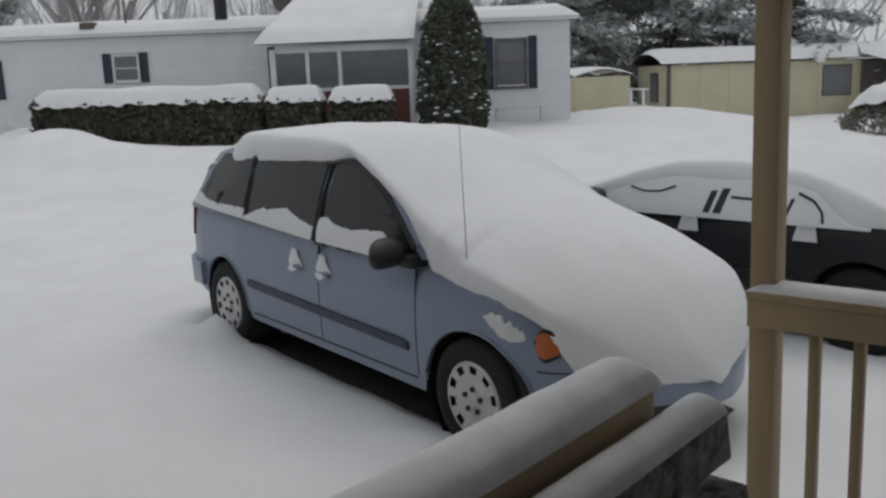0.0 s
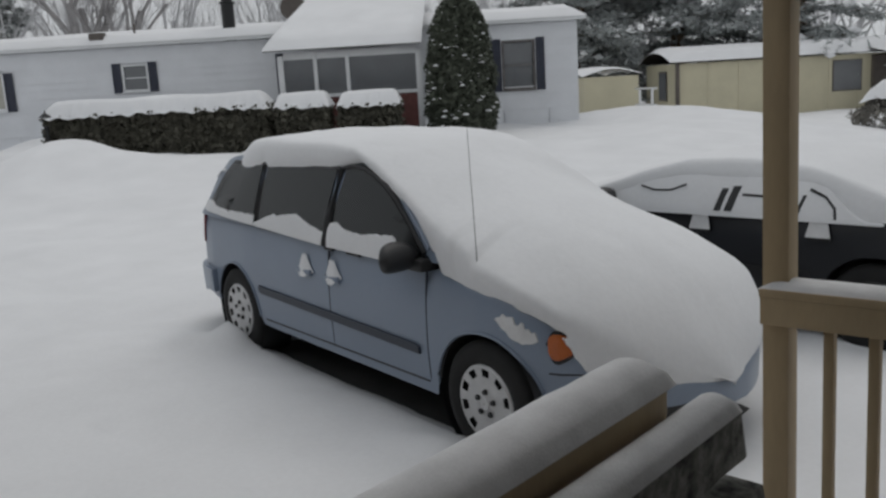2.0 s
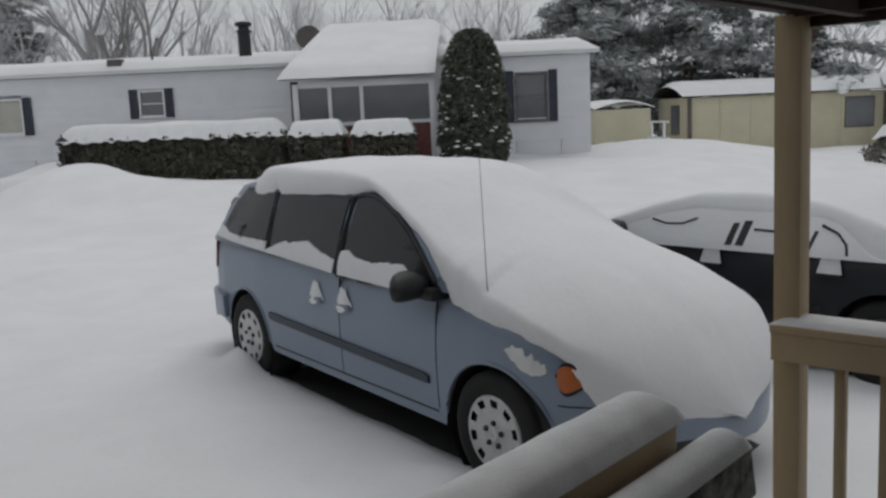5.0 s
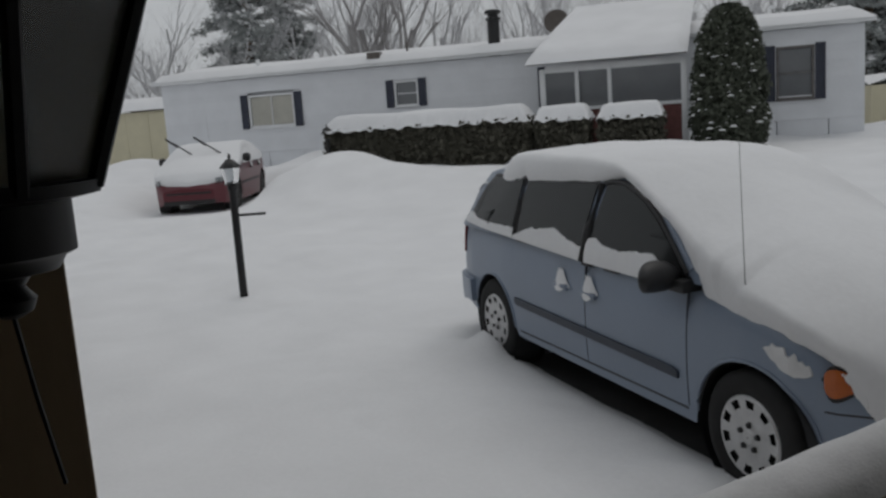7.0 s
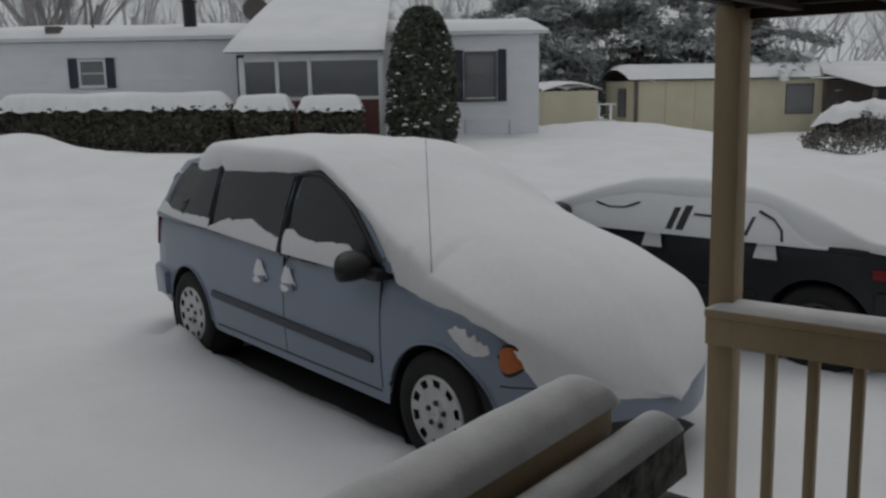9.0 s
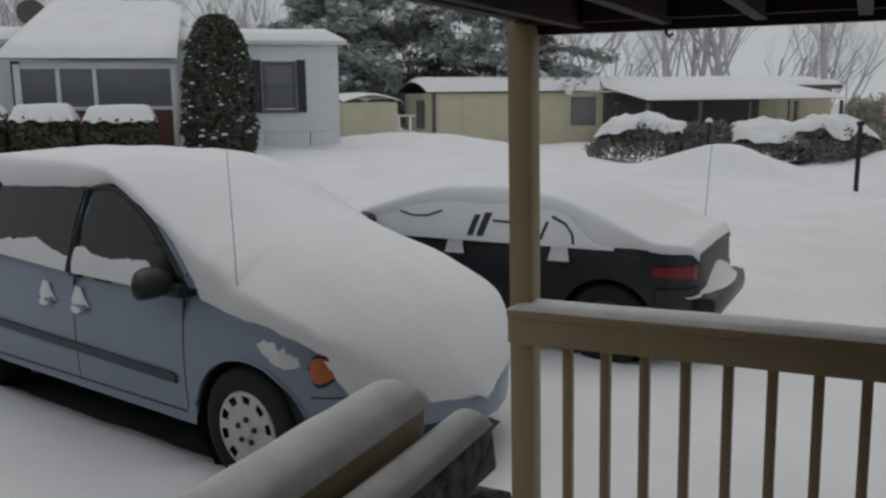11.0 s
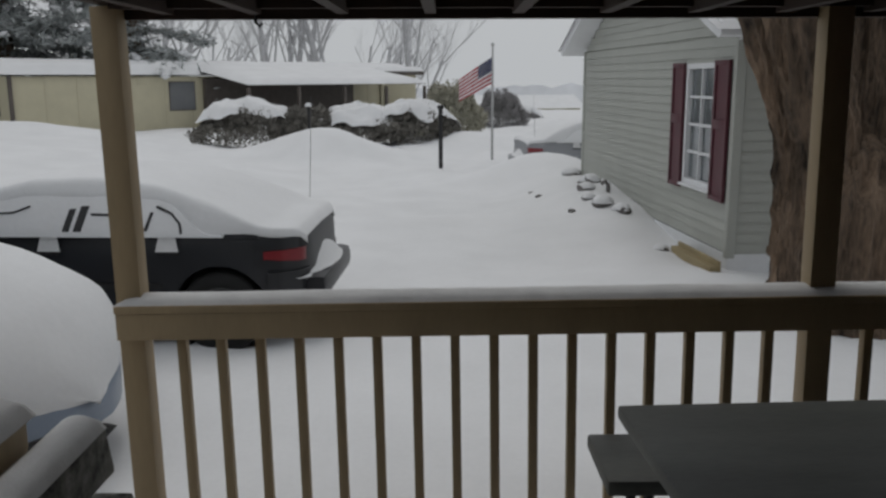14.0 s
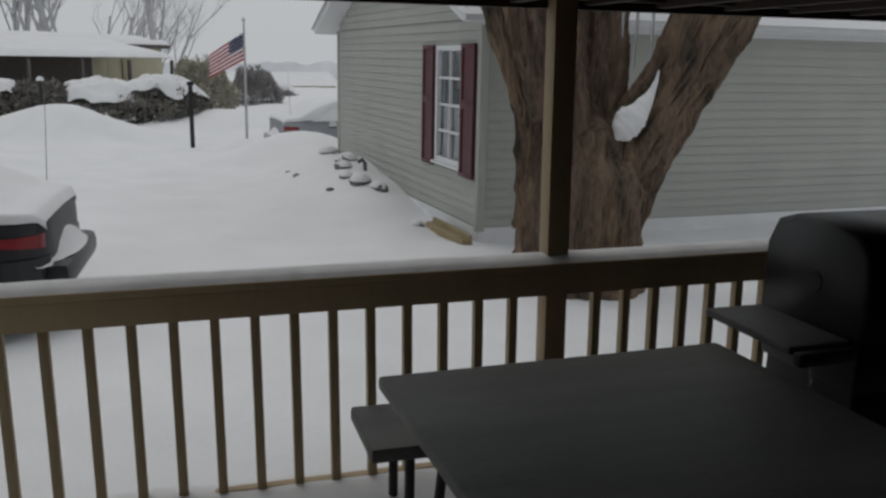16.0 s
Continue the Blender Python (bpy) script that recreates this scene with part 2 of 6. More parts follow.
# ---- buildings ----
def courses(parent, name, u0, u1, z0, z1, step, material, holes=(), lap=0.010, depth=0.012):
    """Lapped siding: each course leans out at its foot; holes are (u0, u1, z0, z1)."""
    z = z0
    while z < z1 - 0.01:
        zt = min(z + step, z1)
        cuts = [(u0, u1)]
        for a, b, c, d in holes:
            if c < (z + zt) / 2 < d:
                cuts = [q for lo, hi in cuts for q in ((lo, min(hi, a)), (max(lo, b), hi)) if q[1] - q[0] > 0.02]
        for lo, hi in cuts:
            bm = bmesh.new()
            vs = add_box(bm, lo, hi, 0.0, depth, z, zt)
            for v in vs:
                if v.co.y > depth / 2:
                    v.co.y = depth * 0.4 if v.co.z > (z + zt) / 2 else depth + lap
            part(name, bm, material, parent, smooth=False)
        z = zt


def sash_window(parent, u0, u1, z0, z1, rows=2, cols=1, pane=DIMPANE, trim=WHITETRIM, y=0.0):
    """A framed window in a wall whose face is at y; panes set back."""
    w = part("window", box(u0, u1, y - 0.10, y - 0.06, z0, z1), NAVY, parent)
    t = 0.06
    bm = bmesh.new()
    for a in ((u0, u0 + t, z0, z1), (u1 - t, u1, z0, z1), (u0 + t, u1 - t, z0, z0 + t), (u0 + t, u1 - t, z1 - t, z1)):
        add_box(bm, a[0], a[1], y - 0.06, y + 0.03, a[2], a[3], bevel=0.006)
    part("window_frame", bm, trim, w)
    for i in range(cols):
        for j in range(rows):
            a0 = u0 + t + (u1 - u0 - 2 * t) * i / cols
            a1 = u0 + t + (u1 - u0 - 2 * t) * (i + 1) / cols
            b0 = z0 + t + (z1 - z0 - 2 * t) * j / rows
            b1 = z0 + t + (z1 - z0 - 2 * t) * (j + 1) / rows
            part("pane", box(a0 + 0.012, a1 - 0.012, y - 0.03, y - 0.024, b0 + 0.012, b1 - 0.012), pane, w)
            if i:
                part("muntin", box(a0 - 0.012, a0 + 0.012, y - 0.035, y + 0.01, b0, b1), trim, w)
            if j:
                part("muntin", box(a0 + 0.012, a1 - 0.012, y - 0.035, y + 0.008, b0 - 0.014, b0 + 0.014), trim, w)
    part("sill", box(u0 - 0.02, u1 + 0.02, y - 0.02, y + 0.07, z0 - 0.03, z0, bevel=0.006), trim, w)
    return w


def shutter(parent, u0, u1, z0, z1, material, y=0.0):
    """A panelled shutter standing proud of the siding."""
    bm = bmesh.new()
    add_box(bm, u0, u1, y + 0.02, y + 0.04, z0, z1)
    t = 0.05
    zs = (z0, z0 + (z1 - z0) * 0.55, z1)
    for a in ((u0, u0 + t, z0, z1), (u1 - t, u1, z0, z1)):
        add_box(bm, a[0], a[1], y + 0.04, y + 0.055, a[2], a[3], bevel=0.004)
    for z in zs:
        za, zb = max(z0, z - t), min(z1, z + t)
        add_box(bm, u0 + t, u1 - t, y + 0.04, y + 0.055, za, zb, bevel=0.004)
    return part("shutter", bm, material, parent)


def gable_roof(parent, u0, u1, y0, y1, ze, zr, over=0.25, thick=0.12, snow=0.16, name="roof", mat_roof=FASCIA, mat_fascia=WHITETRIM):
    """A low roof with its ridge along u, with fascia boards and a thick blanket of snow."""
    ym = (y0 + y1) / 2
    bm = bmesh.new()
    prof = [(y0 - over, ze), (ym, zr), (y1 + over, ze), (y1 + over, ze - thick), (ym, zr - thick), (y0 - over, ze - thick)]
    ends = [[bm.verts.new((u, a, b)) for a, b in prof] for u in (u0 - over, u1 + over)]
    for k in range(6):
        bm.faces.new((ends[0][k], ends[0][(k + 1) % 6], ends[1][(k + 1) % 6], ends[1][k]))
    bm.faces.new(ends[0]), bm.faces.new(ends[1][::-1])
    r = part(name, bm, mat_fascia, parent, smooth=False)
    bm = bmesh.new()

    def top(u, v):
        x = u0 - over - 0.03 + (u1 - u0 + 2 * over + 0.06) * u
        y = y0 - over - 0.04 + (y1 - y0 + 2 * over + 0.08) * v
        base = ze + (zr - ze) * (1 - abs(y - ym) / (ym - y0 + over))
        edge = min(sstep(0, 0.03, v), sstep(0, 0.03, 1 - v), sstep(0, 0.015, u), sstep(0, 0.015, 1 - u))
        return (x, y, base + 0.004 + edge * snow * (1 + 0.25 * noise.noise((x * 0.5, y * 0.8, 3))) - (1 - edge) * 0.03)
    add_grid(bm, 60, 24, top)
    part("roof_snow", bm, SNOW, r, "thick smooth snow on the roof", angle=180)
    return r


BLIND = glass("cream_blind_behind_glass", (0.42, 0.41, 0.36), 0.25, 0.0)


def build_trailer():
    """The long pale trailer with its enclosed porch."""
    ob = thing("trailer_home", TRAILER, "long pale blue-white trailer home with navy shutters, snow on roof", "house")
    wins = [(3.05, 4.6, 1.87, 2.86, 1, 2), (7.82, 8.55, 2.2, 2.93, 2, 1), (18.0, 18.88, 1.66, 2.96, 2, 1)]
    holes = [(a, b, c, d) for a, b, c, d, _, _ in wins]
    bm = bmesh.new()
    add_box(bm, 0, 20.0, -4.4, -0.12, 0.35, 3.38)
    part("wall", bm, WHITESIDING, ob, smooth=False)
    courses(ob, "siding_board", 0, 20.0, 1.15, 3.38, 0.2, WHITESIDING, holes, lap=0.010, depth=0.012)
    for k in range(17):
        part("skirting_panel", box(k * 1.2 + 0.01, min(20, k * 1.2 + 1.19), 0.0, 0.015, 0.2, 1.145, bevel=0.004), WHITESIDING, ob)
    for a, b, c, d, r, cc in wins:
        sash_window(ob, a, b, c, d, r, cc, y=0.0, pane=BLIND if cc == 2 else DIMPANE, trim=STONE if a > 17 else WHITETRIM)
    for u0, u1, z0, z1 in ((2.80, 3.04, 1.86, 2.88), (4.61, 4.86, 1.86, 2.88), (7.58, 7.81, 2.18, 2.96), (8.56, 8.79, 2.18, 2.96), (17.74, 17.98, 1.64, 3.0), (18.90, 19.13, 1.64, 3.0), (12.0, 12.22, 1.9, 2.97)):
        shutter(ob, u0, u1, z0, z1, NAVY, y=0.01)
    gable_roof(ob, 0, 20.0, -4.4, 0.0, 3.50, 3.80, over=0.22)
    pipe = part("vent_pipe", box(2.9, 3.0, -1.0, -0.9, 3.6, 3.98, bevel=0.01), WHITETRIM, ob)
    part("roof_vent", box(7.1, 7.5, -0.1, 0.15, 3.55, 3.78, bevel=0.03), FASCIA, ob)
    part("vent_pipe", box(7.95, 8.0, -0.9, -0.85, 3.7, 4.05, bevel=0.01), FASCIA, ob)
    bm = bmesh.new()
    add_lathe(bm, [(0.17, 3.4), (0.17, 4.35), (0.21, 4.36), (0.21, 4.41), (0.15, 4.42), (0.15, 4.52), (0.24, 4.54), (0.22, 4.62), (0.05, 4.66)], 16, Matrix.Translation((10.75, -0.35, 0)))
    part("chimney", bm, BLACK, ob, "black metal stove pipe with a cap")
    # the porch: an enclosed lean-to with screens
    p = part("porch", box(12.55, 15.95, 0.02, 2.4, 0.2, 1.05), WHITETRIM, ob, "white screened porch under a snowy lean-to roof")
    u0, u1 = 12.62, 15.92
    for u in (u0, 13.45, 14.22, u1):
        w = 0.09 if u in (13.45, 14.22) else 0.14
        part("porch_post", box(u - w / 2, u + w / 2, 2.34, 2.46, 0.5, 2.80, bevel=0.01), WHITETRIM, p)
    for z0, z1 in ((2.70, 2.86), (1.78, 1.86)):
        part("porch_rail", box(u0 + 0.07, u1 - 0.07, 2.36, 2.44, z0, z1, bevel=0.008), WHITETRIM, p)
    for a, b in ((u0 + 0.07, 13.40), (13.50, 14.17), (14.27, u1 - 0.07)):
        part("screen", box(a, b, 2.385, 2.40, 1.86, 2.70), DIMPANE, p)
        part("panel", box(a, b, 2.38, 2.41, 0.95, 1.78), REDCLOTH, p, "red painted panel")
    bm = bmesh.new()

    def roof(u, v):
        x = 12.30 + (16.0 - 12.30) * u + (0.35 * (1 - u) * v)
        y = 2.75 - 4.6 * v
        z = 2.90 + 1.55 * v ** 0.9
        return (x, y, z)
    add_grid(bm, 16, 12, roof)
    bmesh.ops.solidify(bm, geom=bm.faces[:], thickness=0.1)
    rf = part("porch_roof", bm, FASCIA, ob, smooth=False)
    bm = bmesh.new()

    def cover(u, v):
        x, y, z = roof(u, v)
        e = min(sstep(0, 0.06, u), sstep(0, 0.06, 1 - u), sstep(0, 0.06, v))
        return (x + (u - 0.5) * 0.06, y + 0.05 * (1 - v), z + 0.02 + 0.17 * e + 0.03 * noise.noise((x, y, 0)) * e)
    add_grid(bm, 30, 24, cover)
    part("roof_snow", bm, SNOW, rf, "smooth thick snow", angle=180)
    bm = bmesh.new()
    add_tube(bm, [(12.35, -1.2, 3.6), (12.35, -1.2, 4.15)], 0.03)
    add_lathe(bm, [(0.02, 0), (0.2, 0.03), (0.33, 0.10), (0.35, 0.10), (0.2, 0.0), (0.02, -0.03)], 24, Matrix.Translation((12.35, -1.2, 4.2)) @ pose(0, 0, 0, -70, 20, 0))
    part("dish", bm, FASCIA, ob, "grey satellite dish on the roof")
    return ob


def build_grey_house():
    """The sage grey sided house with maroon shutters."""
    m = pose(2.95, 8.73, 0, 0, 0, 5.0)
    ob = thing("grey_house", m, "sage grey vinyl-sided house with maroon shutters and snowy eaves", "house")
    D, W = 6.25, 11.0      # gable wall depth (along y) and long wall length (along x)
    part("wall", box(0.13, W, 0.02, D, 0.2, 2.46), GREYSIDING, ob, smooth=False)
    part("foundation", box(-0.02, W, -0.02, D, -0.2, 0.2), WHITETRIM, ob, "white painted foundation")
    # gable face: local frame with u along +y seen from outside
    g = part("gable_wall", box(0.0, D, -0.13, -0.005, 0.2, 0.22), GREYSIDING, ob)
    g.matrix_local = Matrix(((0, -1, 0, 0), (1, 0, 0, 0), (0, 0, 1, 0), (0, 0, 0, 1)))
    win = (0.50, 1.36, 0.80, 2.16)
    z, ridge = 0.17, 3.75
    courses(g, "siding_board", 0.05, D, 0.22, 2.44, 0.105, GREYSIDING, [win], lap=0.0105, depth=0.009)
    z = 2.44
    while z < ridge:
        k = (z + 0.052 - 2.44) / (ridge - 2.44)
        a, b = 0.05 + k * D / 2, D - k * D / 2
        if b - a > 0.1:
            bm = bmesh.new()
            vs = add_box(bm, a, b, 0.0, 0.012, z, z + 0.105)
            for v in vs:
                if v.co.y > 0.006:
                    v.co.y = 0.004 if v.co.z > z + 0.05 else 0.020
            part("siding_board", bm, GREYSIDING, g, smooth=False)
        z += 0.105
    w = sash_window(g, *win, rows=4, cols=2, pane=PANE, y=0.0)
    bm = bmesh.new()
    add_grid(bm, 60, 6, lambda u, v: (win[0] + 0.07 + (win[1] - win[0] - 0.14) * u, -0.05 + 0.010 * math.sin(u * 62) , win[2] + 0.07 + (win[3] - win[2] - 0.14) * v))
    part("curtain", bm, WHITETRIM, w, "white pleated curtain")
    shutter(g, 0.10, 0.48, 0.72, 2.18, MAROON, y=0.005)
    shutter(g, 1.38, 1.76, 0.74, 2.17, MAROON, y=0.005)
    # long wall facing the porch
    f = part("side_wall", box(0.0, W, -0.002, 0.012, 0.2, 0.22), GREYSIDING, ob)
    f.matrix_local = Matrix(((1, 0, 0, 0), (0, -1, 0, 0), (0, 0, 1, 0), (0, 0, 0, 1)))
    courses(f, "siding_board", 0.06, W, 0.22, 2.32, 0.105, GREYSIDING, lap=0.0105, depth=0.009)
    for x0, x1, y0, y1 in ((-0.035, 0.06, -0.035, 0.05),):
        part("corner_trim", box(x0, x1, y0, y1, 0.16, 2.42, bevel=0.01), GREYSIDING, ob)
    part("corner_trim", box(-0.03, 0.05, D - 0.06, D + 0.03, 0.16, 2.44, bevel=0.01), GREYSIDING, ob)
    part("frieze_board", box(0.06, W, -0.03, -0.002, 2.32, 2.40, bevel=0.004), WHITETRIM, ob)
    # roof: ridge along x
    bm = bmesh.new()
    o = 0.35
    prof = [(-o, 2.52), (D / 2, ridge + 0.12), (D + o, 2.52), (D + o, 2.40), (D + o - 0.06, 2.38), (D / 2, ridge), (-o + 0.06, 2.38), (-o, 2.40)]
    ends = [[bm.verts.new((x, a, b)) for a, b in prof] for x in (-o, W + o)]
    for k in range(8):
        bm.faces.new((ends[0][k], ends[0][(k + 1) % 8], ends[1][(k + 1) % 8], ends[1][k]))
    bm.faces.new(ends[0]), bm.faces.new(ends[1][::-1])
    r = part("roof", bm, WHITETRIM, ob, smooth=False)
    bm = bmesh.new()

    def cover(u, v):
        x, y = -o - 0.05 + (W + 2 * o + 0.1) * u, -o - 0.06 + (D + 2 * o + 0.12) * v
        b = 2.52 + (ridge + 0.12 - 2.52) * (1 - abs(y - D / 2) / (D / 2 + o))
        e = min(sstep(0, 0.02, u), sstep(0, 0.04, v), sstep(0, 0.04, 1 - v))
        return (x, y, b + 0.005 + 0.18 * e - 0.05 * (1 - e) + 0.04 * e * noise.noise((x * 0.8, y * 0.8, 7)))
    add_grid(bm, 40, 40, cover)
    part("roof_snow", bm, SNOW, r, "thick snow on the roof", angle=180)
    part("soffit", box(-0.03, W, -o + 0.05, -0.03, 2.37, 2.385), WHITETRIM, ob)
    return ob


def build_tan_trailer(name, m, length, label, windows, porch=False, h=2.1):
    ob = thing(name, m, label, "house", "cream trailers")
    part("wall", box(0, length, 0, 3.8, -0.4, h), TANSIDING, ob, smooth=False)
    for k in range(int(length / 1.2)):
        part("panel", box(k * 1.2 + 0.01, k * 1.2 + 1.19, -0.02, -0.001, -0.3, h - 0.05, bevel=0.004), TANSIDING, ob)
    for a, b, c, d in windows:
        sash = part("window", box(a, b, -0.05, -0.025, c, d), DIMPANE, ob)
        part("window_frame", box(a - 0.05, b + 0.05, -0.035, -0.022, c - 0.05, d + 0.05), FASCIA, sash)
    if porch:
        dr = part("door", box(4.6, 5.4, -0.045, -0.022, -0.3, 1.75), TANSIDING, ob)
        for q in ((4.55, 4.6), (5.4, 5.45)):
            part("door_frame", box(q[0], q[1], -0.05, -0.021, -0.3, 1.80), TANSIDING, dr)
        e = part("window", box(-0.06, -0.03, 1.2, 2.0, 0.75, 1.75), DIMPANE, ob)
        part("window_frame", box(-0.045, -0.025, 1.12, 2.08, 0.67, 1.83), FASCIA, e)
    part("downpipe", box(-0.09, 0.05, -0.12, -0.02, -0.3, h, bevel=0.01), FASCIA, ob)
    bm = bmesh.new()
    # bowed roof
    def bow(u, v, lift=0.0):
        y = -0.18 + 4.16 * v
        return (-0.25 + (length + 0.5) * u, y, h + 0.05 + 0.42 * (1 - (2 * v - 1) ** 2) + lift)
    add_grid(bm, 8, 12, bow)
    bmesh.ops.solidify(bm, geom=bm.faces[:], thickness=0.24)
    r = part("roof", bm, FASCIA, ob, smooth=False)
    bm = bmesh.new()
    add_grid(bm, 60, 24, lambda u, v: bow(-0.005 + 1.01 * u, v, 0.01 + (0.20 + 0.05 * noise.noise((u * 9, v * 4, 2))) * min(sstep(0, 0.12, v), sstep(0, 0.1, 1 - v), sstep(0, 0.02, u), sstep(0, 0.02, 1 - u))))
    part("roof_snow", bm, SNOW, r, "thick snow", angle=180)
    if porch:
        a, b = porch
        bm = bmesh.new()

        def lean(u, v, lift=0.0):
            return (a + (b - a) * u - 0.2 * (1 - u) * v, 0.3 - 4.2 * v, h + 0.25 - 0.62 * v + lift)
        add_grid(bm, 6, 6, lean)
        bmesh.ops.solidify(bm, geom=bm.faces[:], thickness=0.14)
        p = part("porch_roof", bm, FASCIA, ob, smooth=False)
        bm = bmesh.new()
        add_grid(bm, 40, 16, lambda u, v: lean(u, v, 0.02 + 0.2 * min(sstep(0, 0.04, u), sstep(0, 0.04, 1 - u), sstep(0, 0.05, 1 - v))))
        part("roof_snow", bm, SNOW, p, "thick snow", angle=180)
        for k in range(5):
            u = k / 4
            x, y, z = lean(0.01 + 0.98 * u, 0.97)
            part("porch_post", box(x - 0.06, x + 0.06, y - 0.06, y + 0.06, -0.4, z - 0.1), FASCIA, ob)
        part("porch_rail", box(a + 1.0, b, -3.9, -3.85, 0.6, 0.72), FASCIA, ob)
        # Wall sheet in fascia brown: shade under the porch roof, put into colour.
        part("porch_wall", box(a + 0.1, b - 1.5, -0.3, -0.05, -0.3, h - 0.1), FASCIA, ob, "porch wall coloured dark for shade under its roof")
    return ob


build_trailer()
build_grey_house()
build_tan_trailer("cream_trailer", pose(-15.6, 31.2, 0.05, 0, 0, 46), 20.0, "cream trailer home with a bowed snowy roof and porch", [(6.2, 7.3, 0.75, 1.85)], porch=(7.6, 17.2))
build_tan_trailer("cream_trailer", pose(-42.5, 6.8, 0.6, 0, 0, 40), 9.0, "cream trailer home standing behind a driveway", [(6.0, 7.0, 1.2, 2.0)], h=2.3)

# ---- the porch that the camera stands on ----
DECK = 0.30
RY = 2.99      # line of the front railing
RX = -1.15     # line of the left end


def snowy_cap(x0, x1, y0, y1, z, h, along, mat_=CRUST):
    """A rounded strip of dusted snow on a rail."""
    bm = bmesh.new()

    def f(u, v):
        if along == "x":
            x, y = x0 + (x1 - x0) * u, y0 + (y1 - y0) * v
        else:
            x, y = x0 + (x1 - x0) * v, y0 + (y1 - y0) * u
        e = min(math.sin(math.pi * v) ** 0.5 if 0 < v < 1 else 0, sstep(0, 0.012, u), sstep(0, 0.012, 1 - u))
        return (x, y, z + h * e * (1 + 0.12 * noise.noise((x * 6, y * 6, 1))) - 0.004)
    add_grid(bm, 140, 10, f)
    return bm


def build_railing():
    ob = thing("railing", pose(0, RY, 0, 0, -0.75, 0), "tan painted wooden porch railing with square balusters", "railing")
    for x in (-1.095, 1.393, 4.0):
        part("post", box(x - 0.045, x + 0.045, -0.045, 0.045, DECK - 0.4, 2.26, bevel=0.004), TANWOOD, ob)
    part("top_rail", box(-1.138, 4.4, -0.088, 0.07, 1.195, 1.225, bevel=0.006), TANWOOD, ob)
    part("fascia_board", box(-1.134, 4.4, -0.085, -0.047, 1.098, 1.195, bevel=0.004), TANWOOD, ob)
    part("bottom_rail", box(-1.04, 4.4, -0.02, 0.02, DECK + 0.06, DECK + 0.10, bevel=0.003), TANWOOD, ob)
    bm = box(-0.017, 0.017, -0.02, 0.02, DECK + 0.0, 1.19, bevel=0.003)
    me = mesh_of("baluster", bm, TANWOOD)
    for k in range(36):
        x = -0.922 + 0.1427 * k if k < 16 else 1.579 + 0.1325 * (k - 17)
        if k == 16 or x > 4.35 or abs(x - 1.393) < 0.07 or abs(x - 4.0) < 0.07:
            continue
        b = new("baluster", me)
        b.parent = ob
        b.location = (x, -0.01, 0)
    sn = solid("rail_snow", snowy_cap(-1.145, 4.4, -0.085, 0.07, 1.225, 0.032, "x"), CRUST, "wind-blown snow lying along the porch rail", "snow", "stuff", m=pose(0, RY, 0, 0, -0.75, 0), angle=180)
    side = thing("side_railing", pose(RX, 0, 0), "tan wooden side rail of the porch under snow", "railing")
    part("top_rail", box(-0.02, 0.16, 0.2, 1.93, 1.10, 1.2, bevel=0.02), TANWOOD, side)
    part("post", box(0.02, 0.11, 1.80, 1.89, DECK - 0.3, 1.10, bevel=0.004), TANWOOD, side)
    part("post", box(0.02, 0.11, 0.22, 0.31, DECK - 0.3, 1.10, bevel=0.004), TANWOOD, side)
    for k in range(10):
        part("baluster", box(0.05, 0.085, 0.42 + 0.1355 * k, 0.455 + 0.1355 * k, DECK, 1.10), TANWOOD, side)
    solid("rail_snow", snowy_cap(RX - 0.03, RX + 0.17, 0.2, 1.95, 1.195, 0.06, "y"), CRUST, "rounded snow along the side rail", "snow", "stuff", angle=180)


